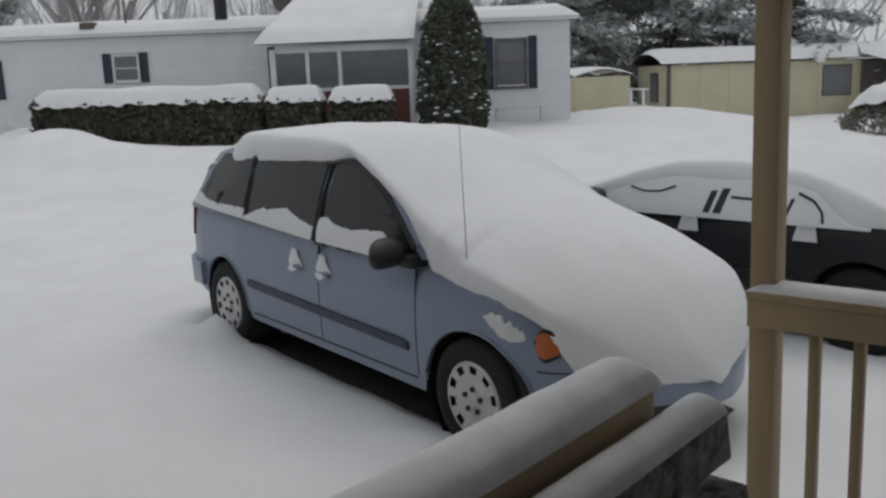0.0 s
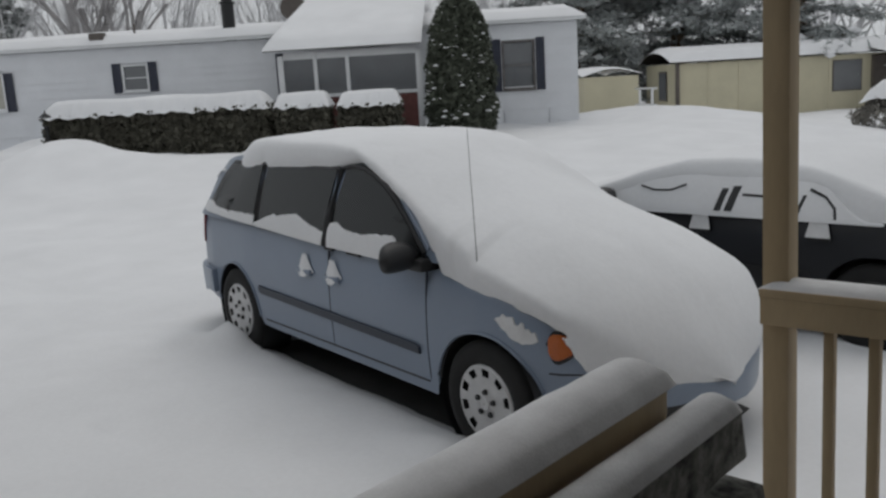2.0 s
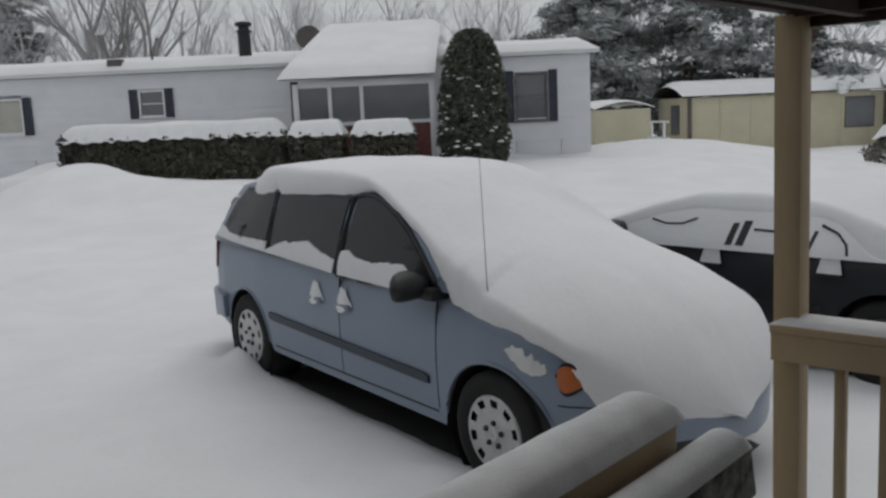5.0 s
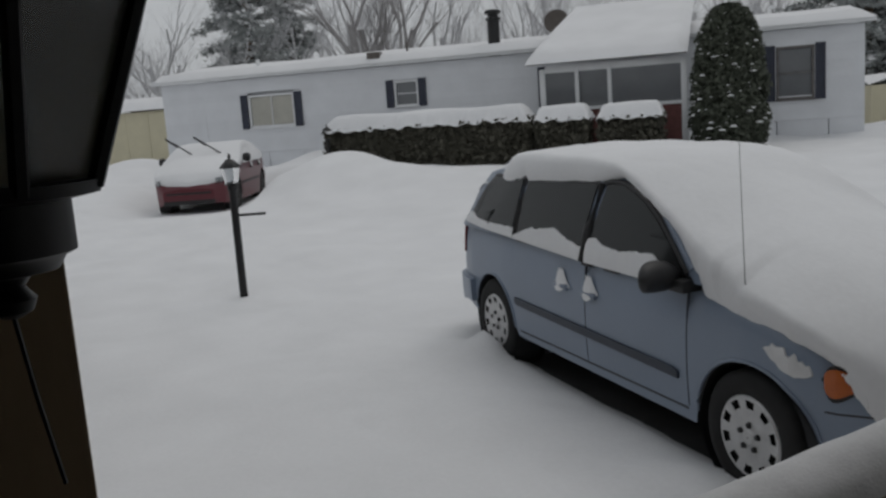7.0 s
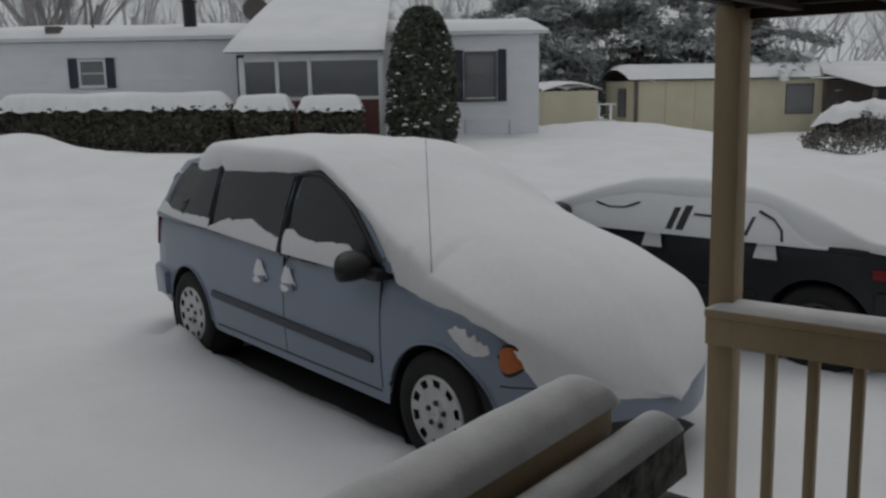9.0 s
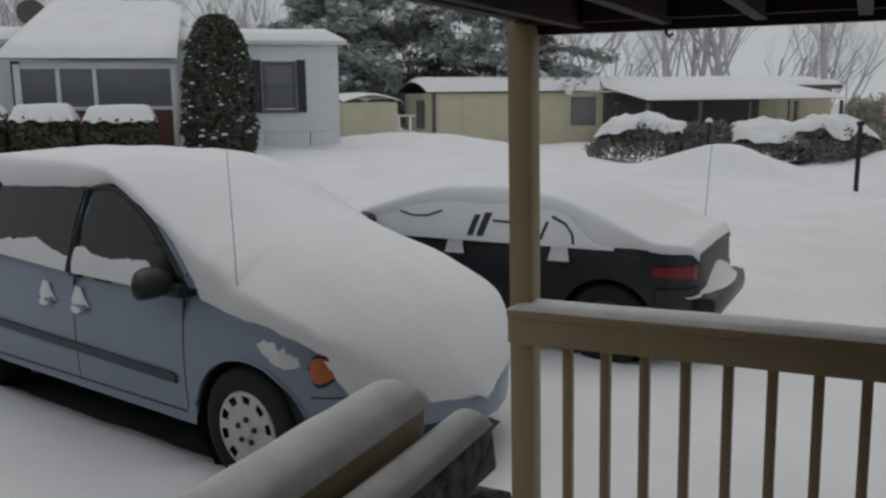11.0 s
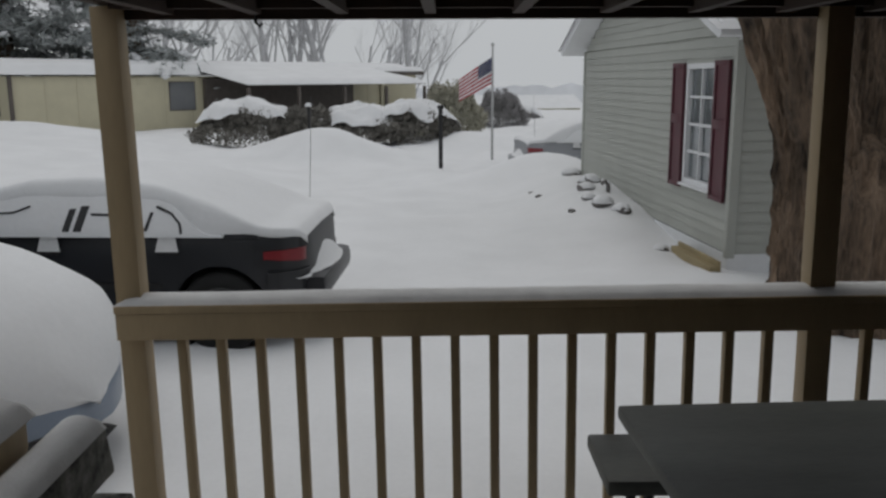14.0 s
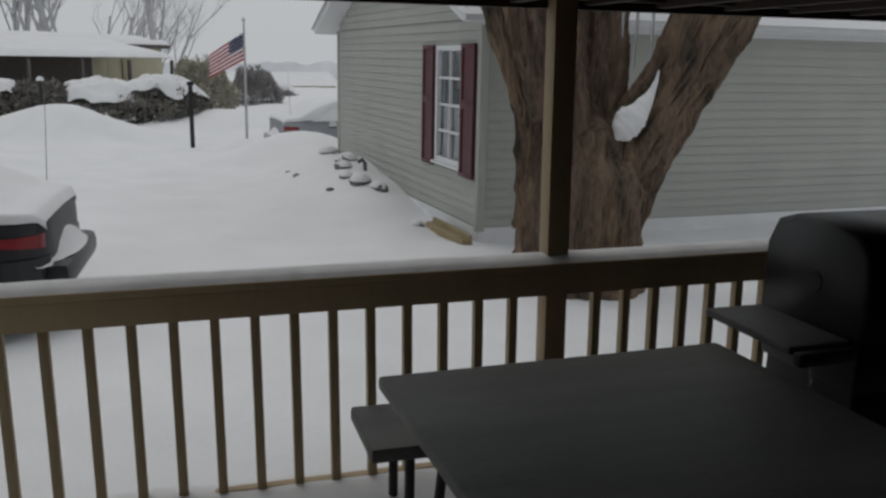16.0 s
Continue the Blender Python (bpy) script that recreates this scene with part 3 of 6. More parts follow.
def build_porch():
    d = new("floor", mesh_of("floor", box(RX - 0.02, 4.6, -1.2, RY + 0.09, DECK - 0.2, DECK - 0.03), BROWNWOOD))
    tagged(d, "timber porch deck under drifted snow", "deck", kind="structure")
    me = mesh_of("plank", box(-0.068, 0.068, -1.2, RY + 0.10, -0.026, 0.0, bevel=0.003), BROWNWOOD)
    for k in range(40):
        p = new("plank", me)
        p.parent = d
        p.location = (RX + 0.07 + 0.142 * k, 0, DECK)
    bm = bmesh.new()

    def drift(u, v):
        x, y = RX + 0.05 + 5.4 * u, 0.8 + (RY + 0.04 - 0.8) * v
        return (x, y, DECK + 0.004 + 0.10 * sstep(0.25, 1, v) + 0.015 * noise.noise((x * 3, y * 3, 2)) * v)
    add_grid(bm, 60, 24, drift)
    solid("deck_snow", bm, SNOW, "snow drifted onto the porch deck", "snow", "stuff", angle=180)
    # ceiling with joists
    bm = bmesh.new()
    add_box(bm, -1.14, 4.7, -1.3, 3.10, 2.34, 2.40)
    for k in range(20):
        x = -0.92 + 0.30 * k
        add_box(bm, x - 0.02, x + 0.02, -1.2, 3.0, 2.22, 2.34)
    add_box(bm, -1.10, 4.7, 2.93, 2.97, 2.235, 2.34)
    add_box(bm, -1.15, -1.10, -1.3, 3.06, 2.25, 2.40)
    add_box(bm, -1.14, 4.7, 3.02, 3.06, 2.205, 2.42)
    solid("ceiling", bm, BROWNWOOD, "dark brown porch roof with bare joists", "ceiling", "structure", smooth=False)
    bm = bmesh.new()
    add_grid(bm, 30, 20, lambda u, v: (-1.2 + 6.0 * u, -1.3 + 4.46 * v, 2.42 + 0.2 * min(sstep(0, 0.05, u), sstep(0, 0.05, 1 - v))))
    solid("roof_snow", bm, SNOW, "snow on the porch roof", "snow", "stuff", angle=180)
    # Unseen home roof, added to keep southern sky off the grey house.
    bm = bmesh.new()
    ends = [[bm.verts.new((x, y, z)) for y, z in ((-1.0, 2.75), (-5.2, 4.5), (-9.4, 2.75), (-9.4, 2.6), (-1.0, 2.6))] for x in (-13.0, 9.5)]
    for k in range(5):
        bm.faces.new((ends[0][k], ends[0][(k + 1) % 5], ends[1][(k + 1) % 5], ends[1][k]))
    bm.faces.new(ends[0]), bm.faces.new(ends[1][::-1])
    solid("roof", bm, SNOW, "unseen home roof, added to block southern sky", "roof", "structure", smooth=False)
    # Unseen outer walls below that roof, added to block sky as well.
    for nm, a in (("wall_south_far", (-12.5, 9.0, -9.2, -9.05, -0.3, 2.6)), ("wall_end_west", (-12.5, -12.35, -9.05, -1.35, -0.3, 2.6)), ("wall_end_east", (8.85, 9.0, -9.05, -1.35, -0.3, 2.6)), ("wall_home_west", (-12.5, -4.0, -1.35, -1.2, -0.3, 2.6)), ("wall_home_east", (6.0, 9.0, -1.35, -1.2, -0.3, 2.6))):
        solid(nm, box(*a), BROWNWOOD, "unseen wall by the porch, dark to cut bounced light", "wall", "structure")
    # Walls out of view, given dark timber to lessen bounce into the porch.
    for nm, a in (("wall_south", (-4.0, 6.0, -1.35, -1.2, -0.3, 2.6)), ("wall_east", (4.62, 4.77, -1.2, 2.6, -0.3, 2.6))):
        solid(nm, box(*a), BROWNWOOD, "unseen wall by the porch, dark to cut bounced light", "wall", "structure")
    solid("wall_west", box(-1.35, -1.0, -1.2, 0.165, -0.3, 2.4, bevel=0.004), TANWOOD, "tan painted end wall of the porch", "wall", "structure")


def build_lantern():
    ob = thing("wall_lantern", pose(-0.812, 0.099, 1.905), "black coach lantern with smoky glass on the end wall", "lamp")
    bm = bmesh.new()
    add_lathe(bm, [(0.006, -0.055), (0.016, -0.05), (0.020, -0.04), (0.012, -0.03), (0.018, -0.022), (0.040, -0.018), (0.046, -0.008), (0.055, -0.004), (0.055, 0.036), (0.078, 0.040), (0.080, 0.050), (0.06, 0.052)], 20)
    part("base", bm, BLACK, ob)
    for k in range(6):
        a = 2 * math.pi * k / 6 + 0.15
        bm = bmesh.new()
        add_tube(bm, [(0.075 * math.cos(a), 0.075 * math.sin(a), 0.045), (0.147 * math.cos(a), 0.147 * math.sin(a), 0.25)], 0.007, 6)
        part("cage_bar", bm, BLACK, ob)
    bm = bmesh.new()
    add_lathe(bm, [(0.072, 0.05), (0.142, 0.25)], 6, pose(0, 0, 0, 0, 0, 8.6), cap=False)
    part("pane", bm, LAMPGLASS, ob, "smoky grey lantern glass", angle=20)
    bm = bmesh.new()
    add_lathe(bm, [(0.157, 0.25), (0.160, 0.26), (0.09, 0.29), (0.03, 0.305), (0.012, 0.312)], 18)
    part("cap", bm, BLACK, ob)
    bm = bmesh.new()
    add_tube(bm, [(-0.05, 0, 0.02), (-0.12, 0, 0.0), (-0.195, 0, 0.03)], 0.014)
    add_lathe(bm, [(0.06, 0), (0.055, 0.02), (0.03, 0.03)], 16, Matrix.Translation((-0.198, 0, 0.03)) @ pose(0, 0, 0, 0, 90, 0))
    part("bracket", bm, BLACK, ob)
    bm = bmesh.new()
    add_tube(bm, [(0, 0, -0.05), (0.004, 0.008, -0.12), (0.0, 0.02, -0.20)], 0.0022, 5)
    part("cord", bm, BLACK, ob)


build_railing()
build_porch()
build_lantern()

# ---- vehicles ----
def paint(name, color, rough=0.35):
    m = mat(name, color, rough, 0.06, 2, 60, 0.03, 0.002, spec=0.5)
    m.node_tree.nodes["Principled BSDF"].inputs["Coat Weight"].default_value = 0.15
    return m


BLUEPAINT = paint("slate_blue_car_paint", (0.20, 0.245, 0.315))
DARKPAINT = paint("near_black_car_paint", (0.010, 0.011, 0.014), 0.5)
REDPAINT = paint("dark_red_car_paint", (0.105, 0.016, 0.024))
GREYPAINT = paint("silver_grey_car_paint", (0.30, 0.31, 0.33))
RUBBER = mat("black_rubber", (0.012, 0.012, 0.012), 0.85, 0.3, 9, 80, 0.4, 0.004)
PLASTIC = mat("black_plastic", (0.015, 0.015, 0.016), 0.5, 0.2, 9, 80, 0.2, 0.002)
STRIP = mat("blue_grey_trim_strip", (0.032, 0.04, 0.058), 0.5, 0.1, 9, 80, 0.1, 0.001)
SILVER = mat("silver_wheel_cover", (0.55, 0.55, 0.55), 0.45, 0.12, 12, 90, 0.1, 0.002, metal=0.35)
DARKRIM = mat("dull_dark_rim", (0.05, 0.05, 0.05), 0.6, 0.3, 12, 90, 0.2, 0.002, metal=0.3)
AMBER = mat("amber_lens", (0.44, 0.11, 0.02), 0.2, 0.1, 20, 90, 0.1, 0.001)
REDLENS = mat("red_lens", (0.20, 0.014, 0.02), 0.3, 0.1, 20, 90, 0.1, 0.001)


def side_y(P, x, z):
    """Half width of the lower body at a station and height."""
    hw = lerp_table(P["half"], x)
    return hw * (1 - 0.035 * ((z - 0.62) / 0.45) ** 2)


def cabin_y(P, x, z):
    """Half width of the cabin at a height above the belt; the tail rounds off further forward the higher it is."""
    b, t = P["belt"], P["top"]
    k = max(0.0, (z - b) / (t - b))
    back = lerp_table(P["tail"], z) if "tail" in P else 0.0
    return min(lerp_table(P["half"], min(x, max(x - back, P["half"][0][0]) if x < 1.2 else x)), P["cab"]) - P["lean"] * k ** 1.25


def sill_z(P, x):
    z = lerp_table(P["low"], x)
    for wx in P["wheels"]:
        d = abs(x - wx)
        if d < P["arch"]:
            z = max(z, P["r"] + math.sqrt(P["arch"] ** 2 - d * d))
    return z


def patch(P, x0, x1, low, high, fn, lift, nx=40, nz=6, sgn=-1, rear=0.0, front=0.0):
    """A sheet that follows the side of the car between two lines of z, standing proud by lift."""
    bm = bmesh.new()
    rows = []
    for k in (0, 1):
        grid = []
        for i in range(nx + 1):
            x = x0 + (x1 - x0) * i / nx
            a, b = low(x), high(x)
            shear = rear + (front - rear) * i / nx
            grid.append([bm.verts.new((x + shear * (b - a) * j / nz, sgn * (fn(P, x, a + (b - a) * j / nz) + lift * k - 0.012 * (1 - k)), a + (b - a) * j / nz)) for j in range(nz + 1)])
        rows.append(grid)
    for g in rows:
        for i in range(nx):
            for j in range(nz):
                bm.faces.new((g[i][j], g[i + 1][j], g[i + 1][j + 1], g[i][j + 1]))
    a, b = rows
    for i in range(nx):
        bm.faces.new((a[i][0], a[i + 1][0], b[i + 1][0], b[i][0])), bm.faces.new((a[i][nz], a[i + 1][nz], b[i + 1][nz], b[i][nz]))
    for j in range(nz):
        bm.faces.new((a[0][j], a[0][j + 1], b[0][j + 1], b[0][j])), bm.faces.new((a[nx][j], a[nx][j + 1], b[nx][j + 1], b[nx][j]))
    return bm


def wheel(parent, x, y, r, sgn, cover, holes=10):
    """Tyre and wheel cover, axis along y, outer face towards sgn."""
    m = Matrix.Translation((x, y, r)) @ pose(0, 0, 0, 90 if sgn < 0 else -90, 0, 0)
    bm = bmesh.new()
    add_lathe(bm, [(r * 0.62, -0.20), (r * 0.9, -0.2), (r * 0.985, -0.175), (r, -0.14), (r, -0.05), (r * 0.985, -0.02), (r * 0.92, 0.0), (r * 0.75, 0.008), (r * 0.64, -0.005), (r * 0.62, -0.03)], 48, m)
    t = part("tyre", bm, RUBBER, parent)
    bm = bmesh.new()
    add_lathe(bm, [(r * 0.62, -0.04), (0.01, -0.04)], 32, m)
    part("wheel_back", bm, PLASTIC, t)
    bm = bmesh.new()
    R = r * 0.63
    radii = [(R, -0.004), (R * 0.96, 0.006), (R * 0.9, 0.004), (R * 0.70, 0.0), (R * 0.5, -0.006), (R * 0.22, 0.0), (R * 0.16, 0.012), (R * 0.02, 0.013)]
    n = 60
    ring = [[bm.verts.new((a * math.cos(2 * math.pi * k / n), a * math.sin(2 * math.pi * k / n), z)) for k in range(n)] for a, z in radii]
    seg = n // holes
    for q in range(len(ring) - 1):
        for k in range(n):
            if q == 2 and k % seg in (1, 2, 3):
                continue
            bm.faces.new((ring[q][k], ring[q][(k + 1) % n], ring[q + 1][(k + 1) % n], ring[q + 1][k]))
    bmesh.ops.transform(bm, matrix=m, verts=bm.verts)
    rim = part("rim", bm, cover, t)
    for k in range(5):
        bm = bmesh.new()
        a = 2 * math.pi * k / 5 + 0.3
        add_lathe(bm, [(0.016, 0.0), (0.014, 0.012), (0.004, 0.013)], 8, m @ Matrix.Translation((R * 0.3 * math.cos(a), R * 0.3 * math.sin(a), 0.0)))
        part("lug_nut", bm, PLASTIC, rim)
    return t


def car_body(ob, P, color):
    deck, low = P["deck"], P["low"]
    x0, x1 = deck[0][0], deck[-1][0]
    xs = [x0 + (x1 - x0) * i / 150 for i in range(151)]
    bm = bmesh.new()
    rings = []
    for x in xs:
        a, b = sill_z(P, x), lerp_table(deck, x)
        side = []
        for j in range(9):
            z = a + (b - a) * j / 8
            y = side_y(P, x, z)
            if j == 8:
                y -= 0.03
            if j == 7:
                y -= 0.006
            side.append((y, z))
        crown = [(side[-1][0] * k, b + 0.04 * (1 - k * k)) for k in (0.8, 0.4, 0.0, -0.4, -0.8)]
        ring = [(x, y, z) for y, z in side] + [(x, y, z) for y, z in crown] + [(x, -y, z) for y, z in side[::-1]]
        rings.append([bm.verts.new(p) for p in ring])
    for r0, r1 in zip(rings, rings[1:]):
        for k in range(len(r0) - 1):
            bm.faces.new((r0[k], r0[k + 1], r1[k + 1], r1[k]))
    bm.faces.new(rings[0]), bm.faces.new(rings[-1][::-1])
    part("body", bm, color, ob, angle=35)
    bm = bmesh.new()
    hw = P["cab"]
    add_box(bm, x0 + 0.25, x1 - 0.7, -hw * 0.64, hw * 0.64, 0.2, P["belt"] - 0.2)
    part("underbody", bm, PLASTIC, ob)
    roof = P["roof"]
    r0_, r1_ = roof[0][0], roof[-1][0]
    bm = bmesh.new()
    rings = []
    for i in range(61):
        x = r0_ + (r1_ - r0_) * i / 60
        zt = lerp_table(roof, x)
        b = min(P["belt"] - 0.02, zt)
        side = []
        for j in range(8):
            z = b + (zt - b) * j / 7
            side.append((cabin_y(P, x, z) - (0.04 if j == 7 else 0), z))
        yt = side[-1][0]
        ring = [(x, y, z) for y, z in side] + [(x, yt * k, zt + 0.035 * (1 - k * k)) for k in (0.85, 0.5, 0, -0.5, -0.85)] + [(x, -y, z) for y, z in side[::-1]]
        rings.append([bm.verts.new(p) for p in ring])
    for q0, q1 in zip(rings, rings[1:]):
        for k in range(len(q0) - 1):
            bm.faces.new((q0[k], q0[k + 1], q1[k + 1], q1[k]))
    bm.faces.new(rings[0]), bm.faces.new(rings[-1][::-1])
    part("cabin", bm, color, ob, angle=35)
    for wx in P["wheels"]:
        for s in (-1, 1):
            wheel(ob, wx, s * (P["cab"] - 0.01), P["r"], s, SILVER if P is VAN else DARKRIM)


def panes(ob, P, spans, name="side_window", sgns=(-1,)):
    for sgn in sgns:
        for x0, x1, za, zb, gap, *lean in spans:
            rear, front = lean or (0.0, 0.0)
            hi = lambda x: max(za + 0.01, min(zb, lerp_table(P["roof"], x) - gap))
            f = part("window_trim", patch(P, x0 - 0.03, x1 + 0.03, lambda x: za - 0.02, lambda x: hi(x) + 0.035, cabin_y, 0.006, sgn=sgn, rear=rear, front=front), PLASTIC, ob)
            part(name, patch(P, x0, x1, lambda x: za, hi, cabin_y, 0.010, sgn=sgn, rear=rear, front=front), CARGLASS, f)


def snow_shell(P, x0, x1, base, thick, edge, foot, power=4.0, n=120, seed=0.0, rough=0.02, ragged=1.0, bulge=0.03, lee=1.0):
    """A blanket of snow along a car: base and thick by x, half width edge by x, and foot, the height where it ends at the sides."""
    bm = bmesh.new()

    def f(u, v):
        x = x0 + (x1 - x0) * u
        w = 2 * v - 1
        near = max(0.0, min(1.0, (x - x0) / 0.45 - 0.2, (x1 - x) / 0.45 - 0.2))
        top = sum(w_ * (lerp_table(base, x + near * d_) + lerp_table(thick, x + near * d_)) for d_, w_ in ((-0.12, 0.15), (-0.06, 0.2), (0.0, 0.3), (0.06, 0.2), (0.12, 0.15)))
        ft = lerp_table(foot, x)
        rf = P["roof"]
        zb = lerp_table(P["deck"], x)
        if rf[0][0] < x < rf[-1][0]:
            zb = max(zb, lerp_table(rf, x))
        ft = min(ft, max(zb - 0.02, P["nose"] if x > 3.4 and "nose" in P else 0))
        wide = lambda z: cabin_y(P, x, z) if z > P["belt"] + 0.02 else side_y(P, x, z)
        yt, ye = wide(zb) + 0.012, wide(ft) + lerp_table(edge, x)
        shoulder = min(top - 0.02, zb + 0.35 * (top - zb) + 0.02)
        s, c_ = (1 if w > 0 else -1), abs(w)
        if s > 0:
            shoulder = min(top - 0.005, zb + lee * (shoulder - zb) + 0.008)
        calm = ragged * (1 - sstep(3.2, 3.45, x))
        rag = calm * 0.05 * noise.noise((x * 5, seed + s, 2.0)) + calm * 0.025 * noise.noise((x * 14, seed + s, 5.0))
        if c_ < 0.8:
            k = c_ / 0.8
            y, z = yt * k, top + (shoulder - top) * k ** (3.5 if s < 0 or lee == 1.0 else 2.2)
        else:
            k = (c_ - 0.8) / 0.2
            y = yt + (ye - yt) * k + bulge * math.sin(math.pi * min(1, k * 1.15) ** 0.8)
            z = shoulder + (ft + rag - shoulder) * k ** 1.3
            y -= 0.02 * (k > 0.97)
        if u > 0.965:
            y *= max(0.0, 1 - ((u - 0.965) / 0.035) ** 2) ** 0.5
        nz = noise.noise((x * 2.2, y * 2.2, seed)) * rough + noise.noise((x * 8, y * 8, seed)) * rough * 0.3
        return (x, s * y, z + nz * (1 - c_ ** 6))
    add_grid(bm, n, 48, f)
    return bm


def sill_snow(P, x0, x1, z0, h, seed, sgn=-1, out=0.035, fn=None):
    """A ragged strip of snow caught at the foot of the side windows."""
    hi = lambda x: z0 + 0.02 + h * max(0.15, 0.75 + 0.7 * noise.noise((x * 2.6, seed, 0)) + 0.28 * noise.noise((x * 11, seed, 3))) * min(1, 0.35 + 4 * (x - x0), 0.35 + 4 * (x1 - x))
    return patch(P, x0, x1, lambda x: z0, hi, fn or cabin_y, out, nx=90, nz=6, sgn=sgn)


ANTENNA = mat("grey_antenna", (0.16, 0.16, 0.165), 0.5, 0.1, 8, 60, 0.1, 0.001)

VAN = dict(
    half=[(-0.97, 0.50), (-0.93, 0.68), (-0.87, 0.775), (-0.78, 0.845), (-0.65, 0.903), (-0.45, 0.938), (-0.1, 0.958), (0.2, 0.97), (2.85, 0.965), (3.12, 0.93), (3.32, 0.85), (3.48, 0.72), (3.60, 0.54), (3.68, 0.36), (3.73, 0.18)],
    deck=[(-0.97, 0.62), (-0.95, 0.98), (-0.90, 1.05), (-0.4, 1.07), (0.4, 1.045), (1.4, 0.995), (2.45, 0.985), (2.72, 0.97), (3.05, 0.905), (3.25, 0.83), (3.42, 0.73), (3.56, 0.61), (3.66, 0.51), (3.73, 0.42)],
    low=[(-0.97, 0.45), (-0.5, 0.36), (0.5, 0.29), (2.4, 0.275), (3.1, 0.27), (3.73, 0.29)],
    roof=[(-0.94, 1.06), (-0.83, 1.16), (-0.69, 1.36), (-0.54, 1.47), (-0.38, 1.54), (-0.10, 1.585), (0.6, 1.60), (1.3, 1.59), (1.65, 1.56), (1.9, 1.48), (2.25, 1.32), (2.82, 1.0)],
    tail=[(1.03, 0.0), (1.16, 0.14), (1.36, 0.28), (1.47, 0.43), (1.54, 0.60), (1.585, 0.86)],
    belt=1.05, top=1.58, cab=0.96, lean=0.14, wheels=(0.0, 2.88), r=0.33, arch=0.378, nose=0.45)


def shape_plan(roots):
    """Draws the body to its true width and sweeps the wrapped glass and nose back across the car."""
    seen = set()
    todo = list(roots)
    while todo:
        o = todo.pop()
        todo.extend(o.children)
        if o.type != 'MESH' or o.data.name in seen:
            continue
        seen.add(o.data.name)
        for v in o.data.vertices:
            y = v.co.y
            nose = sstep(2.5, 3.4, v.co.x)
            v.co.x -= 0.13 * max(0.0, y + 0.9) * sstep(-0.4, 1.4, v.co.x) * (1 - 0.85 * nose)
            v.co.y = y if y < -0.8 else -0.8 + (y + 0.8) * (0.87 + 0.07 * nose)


def build_van():
    a = radians(VANYAW)
    m = pose(VANX - 0.955 * math.sin(a), VANY + 0.955 * math.cos(a), 0.0, 0, 0, VANYAW)
    ob = thing("minivan", m, "slate blue minivan parked under a thick snow blanket", "car")
    P = VAN
    car_body(ob, P, BLUEPAINT)
    glazing = (
        ([(1.44, 1.03), (2.46, 1.03)], [(1.44, 1.035), (1.57, 1.475), (1.75, 1.482), (1.89, 1.44), (2.01, 1.385), (2.125, 1.318), (2.30, 1.19), (2.46, 1.04)]),
        ([(0.49, 1.04), (1.37, 1.03), (1.46, 1.462)], [(0.49, 1.045), (0.53, 1.452), (1.46, 1.474)]),
        ([(-0.50, 1.09), (0.395, 1.05), (0.455, 1.44)], [(-0.50, 1.095), (-0.41, 1.165), (-0.24, 1.35), (-0.09, 1.455), (0.455, 1.462)]))
    for low, high in glazing:
        x0, x1 = low[0][0], low[-1][0]
        lo_, hi_ = (lambda x, t=low: lerp_table(t, x)), (lambda x, t=high: lerp_table(t, x))
        for sgn in (-1, 1):
            trim = part("window_trim", patch(P, x0 - 0.022, x1 + 0.022, lambda x: lo_(x) - 0.02, lambda x: hi_(min(x1 - 0.05, max(x0 + 0.03, x))) + 0.016 if x < x0 + 0.03 else hi_(x) + 0.022, cabin_y, 0.005, nx=90, sgn=sgn), PLASTIC, ob)
            part("side_window", patch(P, x0, x1, lo_, hi_, cabin_y, 0.010, nx=90, sgn=sgn), CARGLASS, trim)
    for pts, r in (([(1.412, 1.0), (1.455, 1.20), (1.52, 1.485)], 0.036), ([(0.44, 1.05), (0.46, 1.25), (0.50, 1.47)], 0.018)):
        bm = bmesh.new()
        add_tube(bm, [(x, -cabin_y(P, x, z) - 0.004, z) for x, z in pts], [r, r, r * 0.8], 8)
        part("pillar", bm, PLASTIC, ob, "black door pillar")
    bm = bmesh.new()
    frame_line = [(1.53, 1.485), (1.62, 1.502), (1.75, 1.50), (1.90, 1.462), (2.02, 1.408), (2.14, 1.338), (2.31, 1.205), (2.455, 1.075)]
    add_tube(bm, [(x, -cabin_y(P, x, z) - 0.008, z) for x, z in frame_line], 0.012, 8)
    part("door_frame", bm, PLASTIC, ob, "black weather seal round the front door glass")
    bm = bmesh.new()
    add_tube(bm, [(x + 0.035, -cabin_y(P, x, z) + 0.006, z + 0.026) for x, z in frame_line[2:]], 0.020, 8)
    part("windscreen_pillar", bm, BLUEPAINT, ob)
    # mouldings and seams
    part("trim_strip", patch(P, 0.42, 2.36, lambda x: 0.541 - 0.0245 * (x - 0.4) + 0.012 * (x < 0.46), lambda x: 0.593 - 0.0245 * (x - 0.4) - 0.012 * (x > 2.32), side_y, 0.016, nz=3), STRIP, ob, "dark blue-grey rubbing strip")
    for x0, za, zb in ((2.425, 0.36, 0.985), (1.405, 0.33, 0.995)):
        part("door_seam", patch(P, x0, x0 + 0.010, lambda x: za, lambda x: zb, side_y, 0.0012, nx=2, nz=10), STRIP, ob)
    part("sill_seam", patch(P, 0.45, 2.42, lambda x: 0.335, lambda x: 0.347, side_y, 0.0015, nx=40, nz=2), PLASTIC, ob)
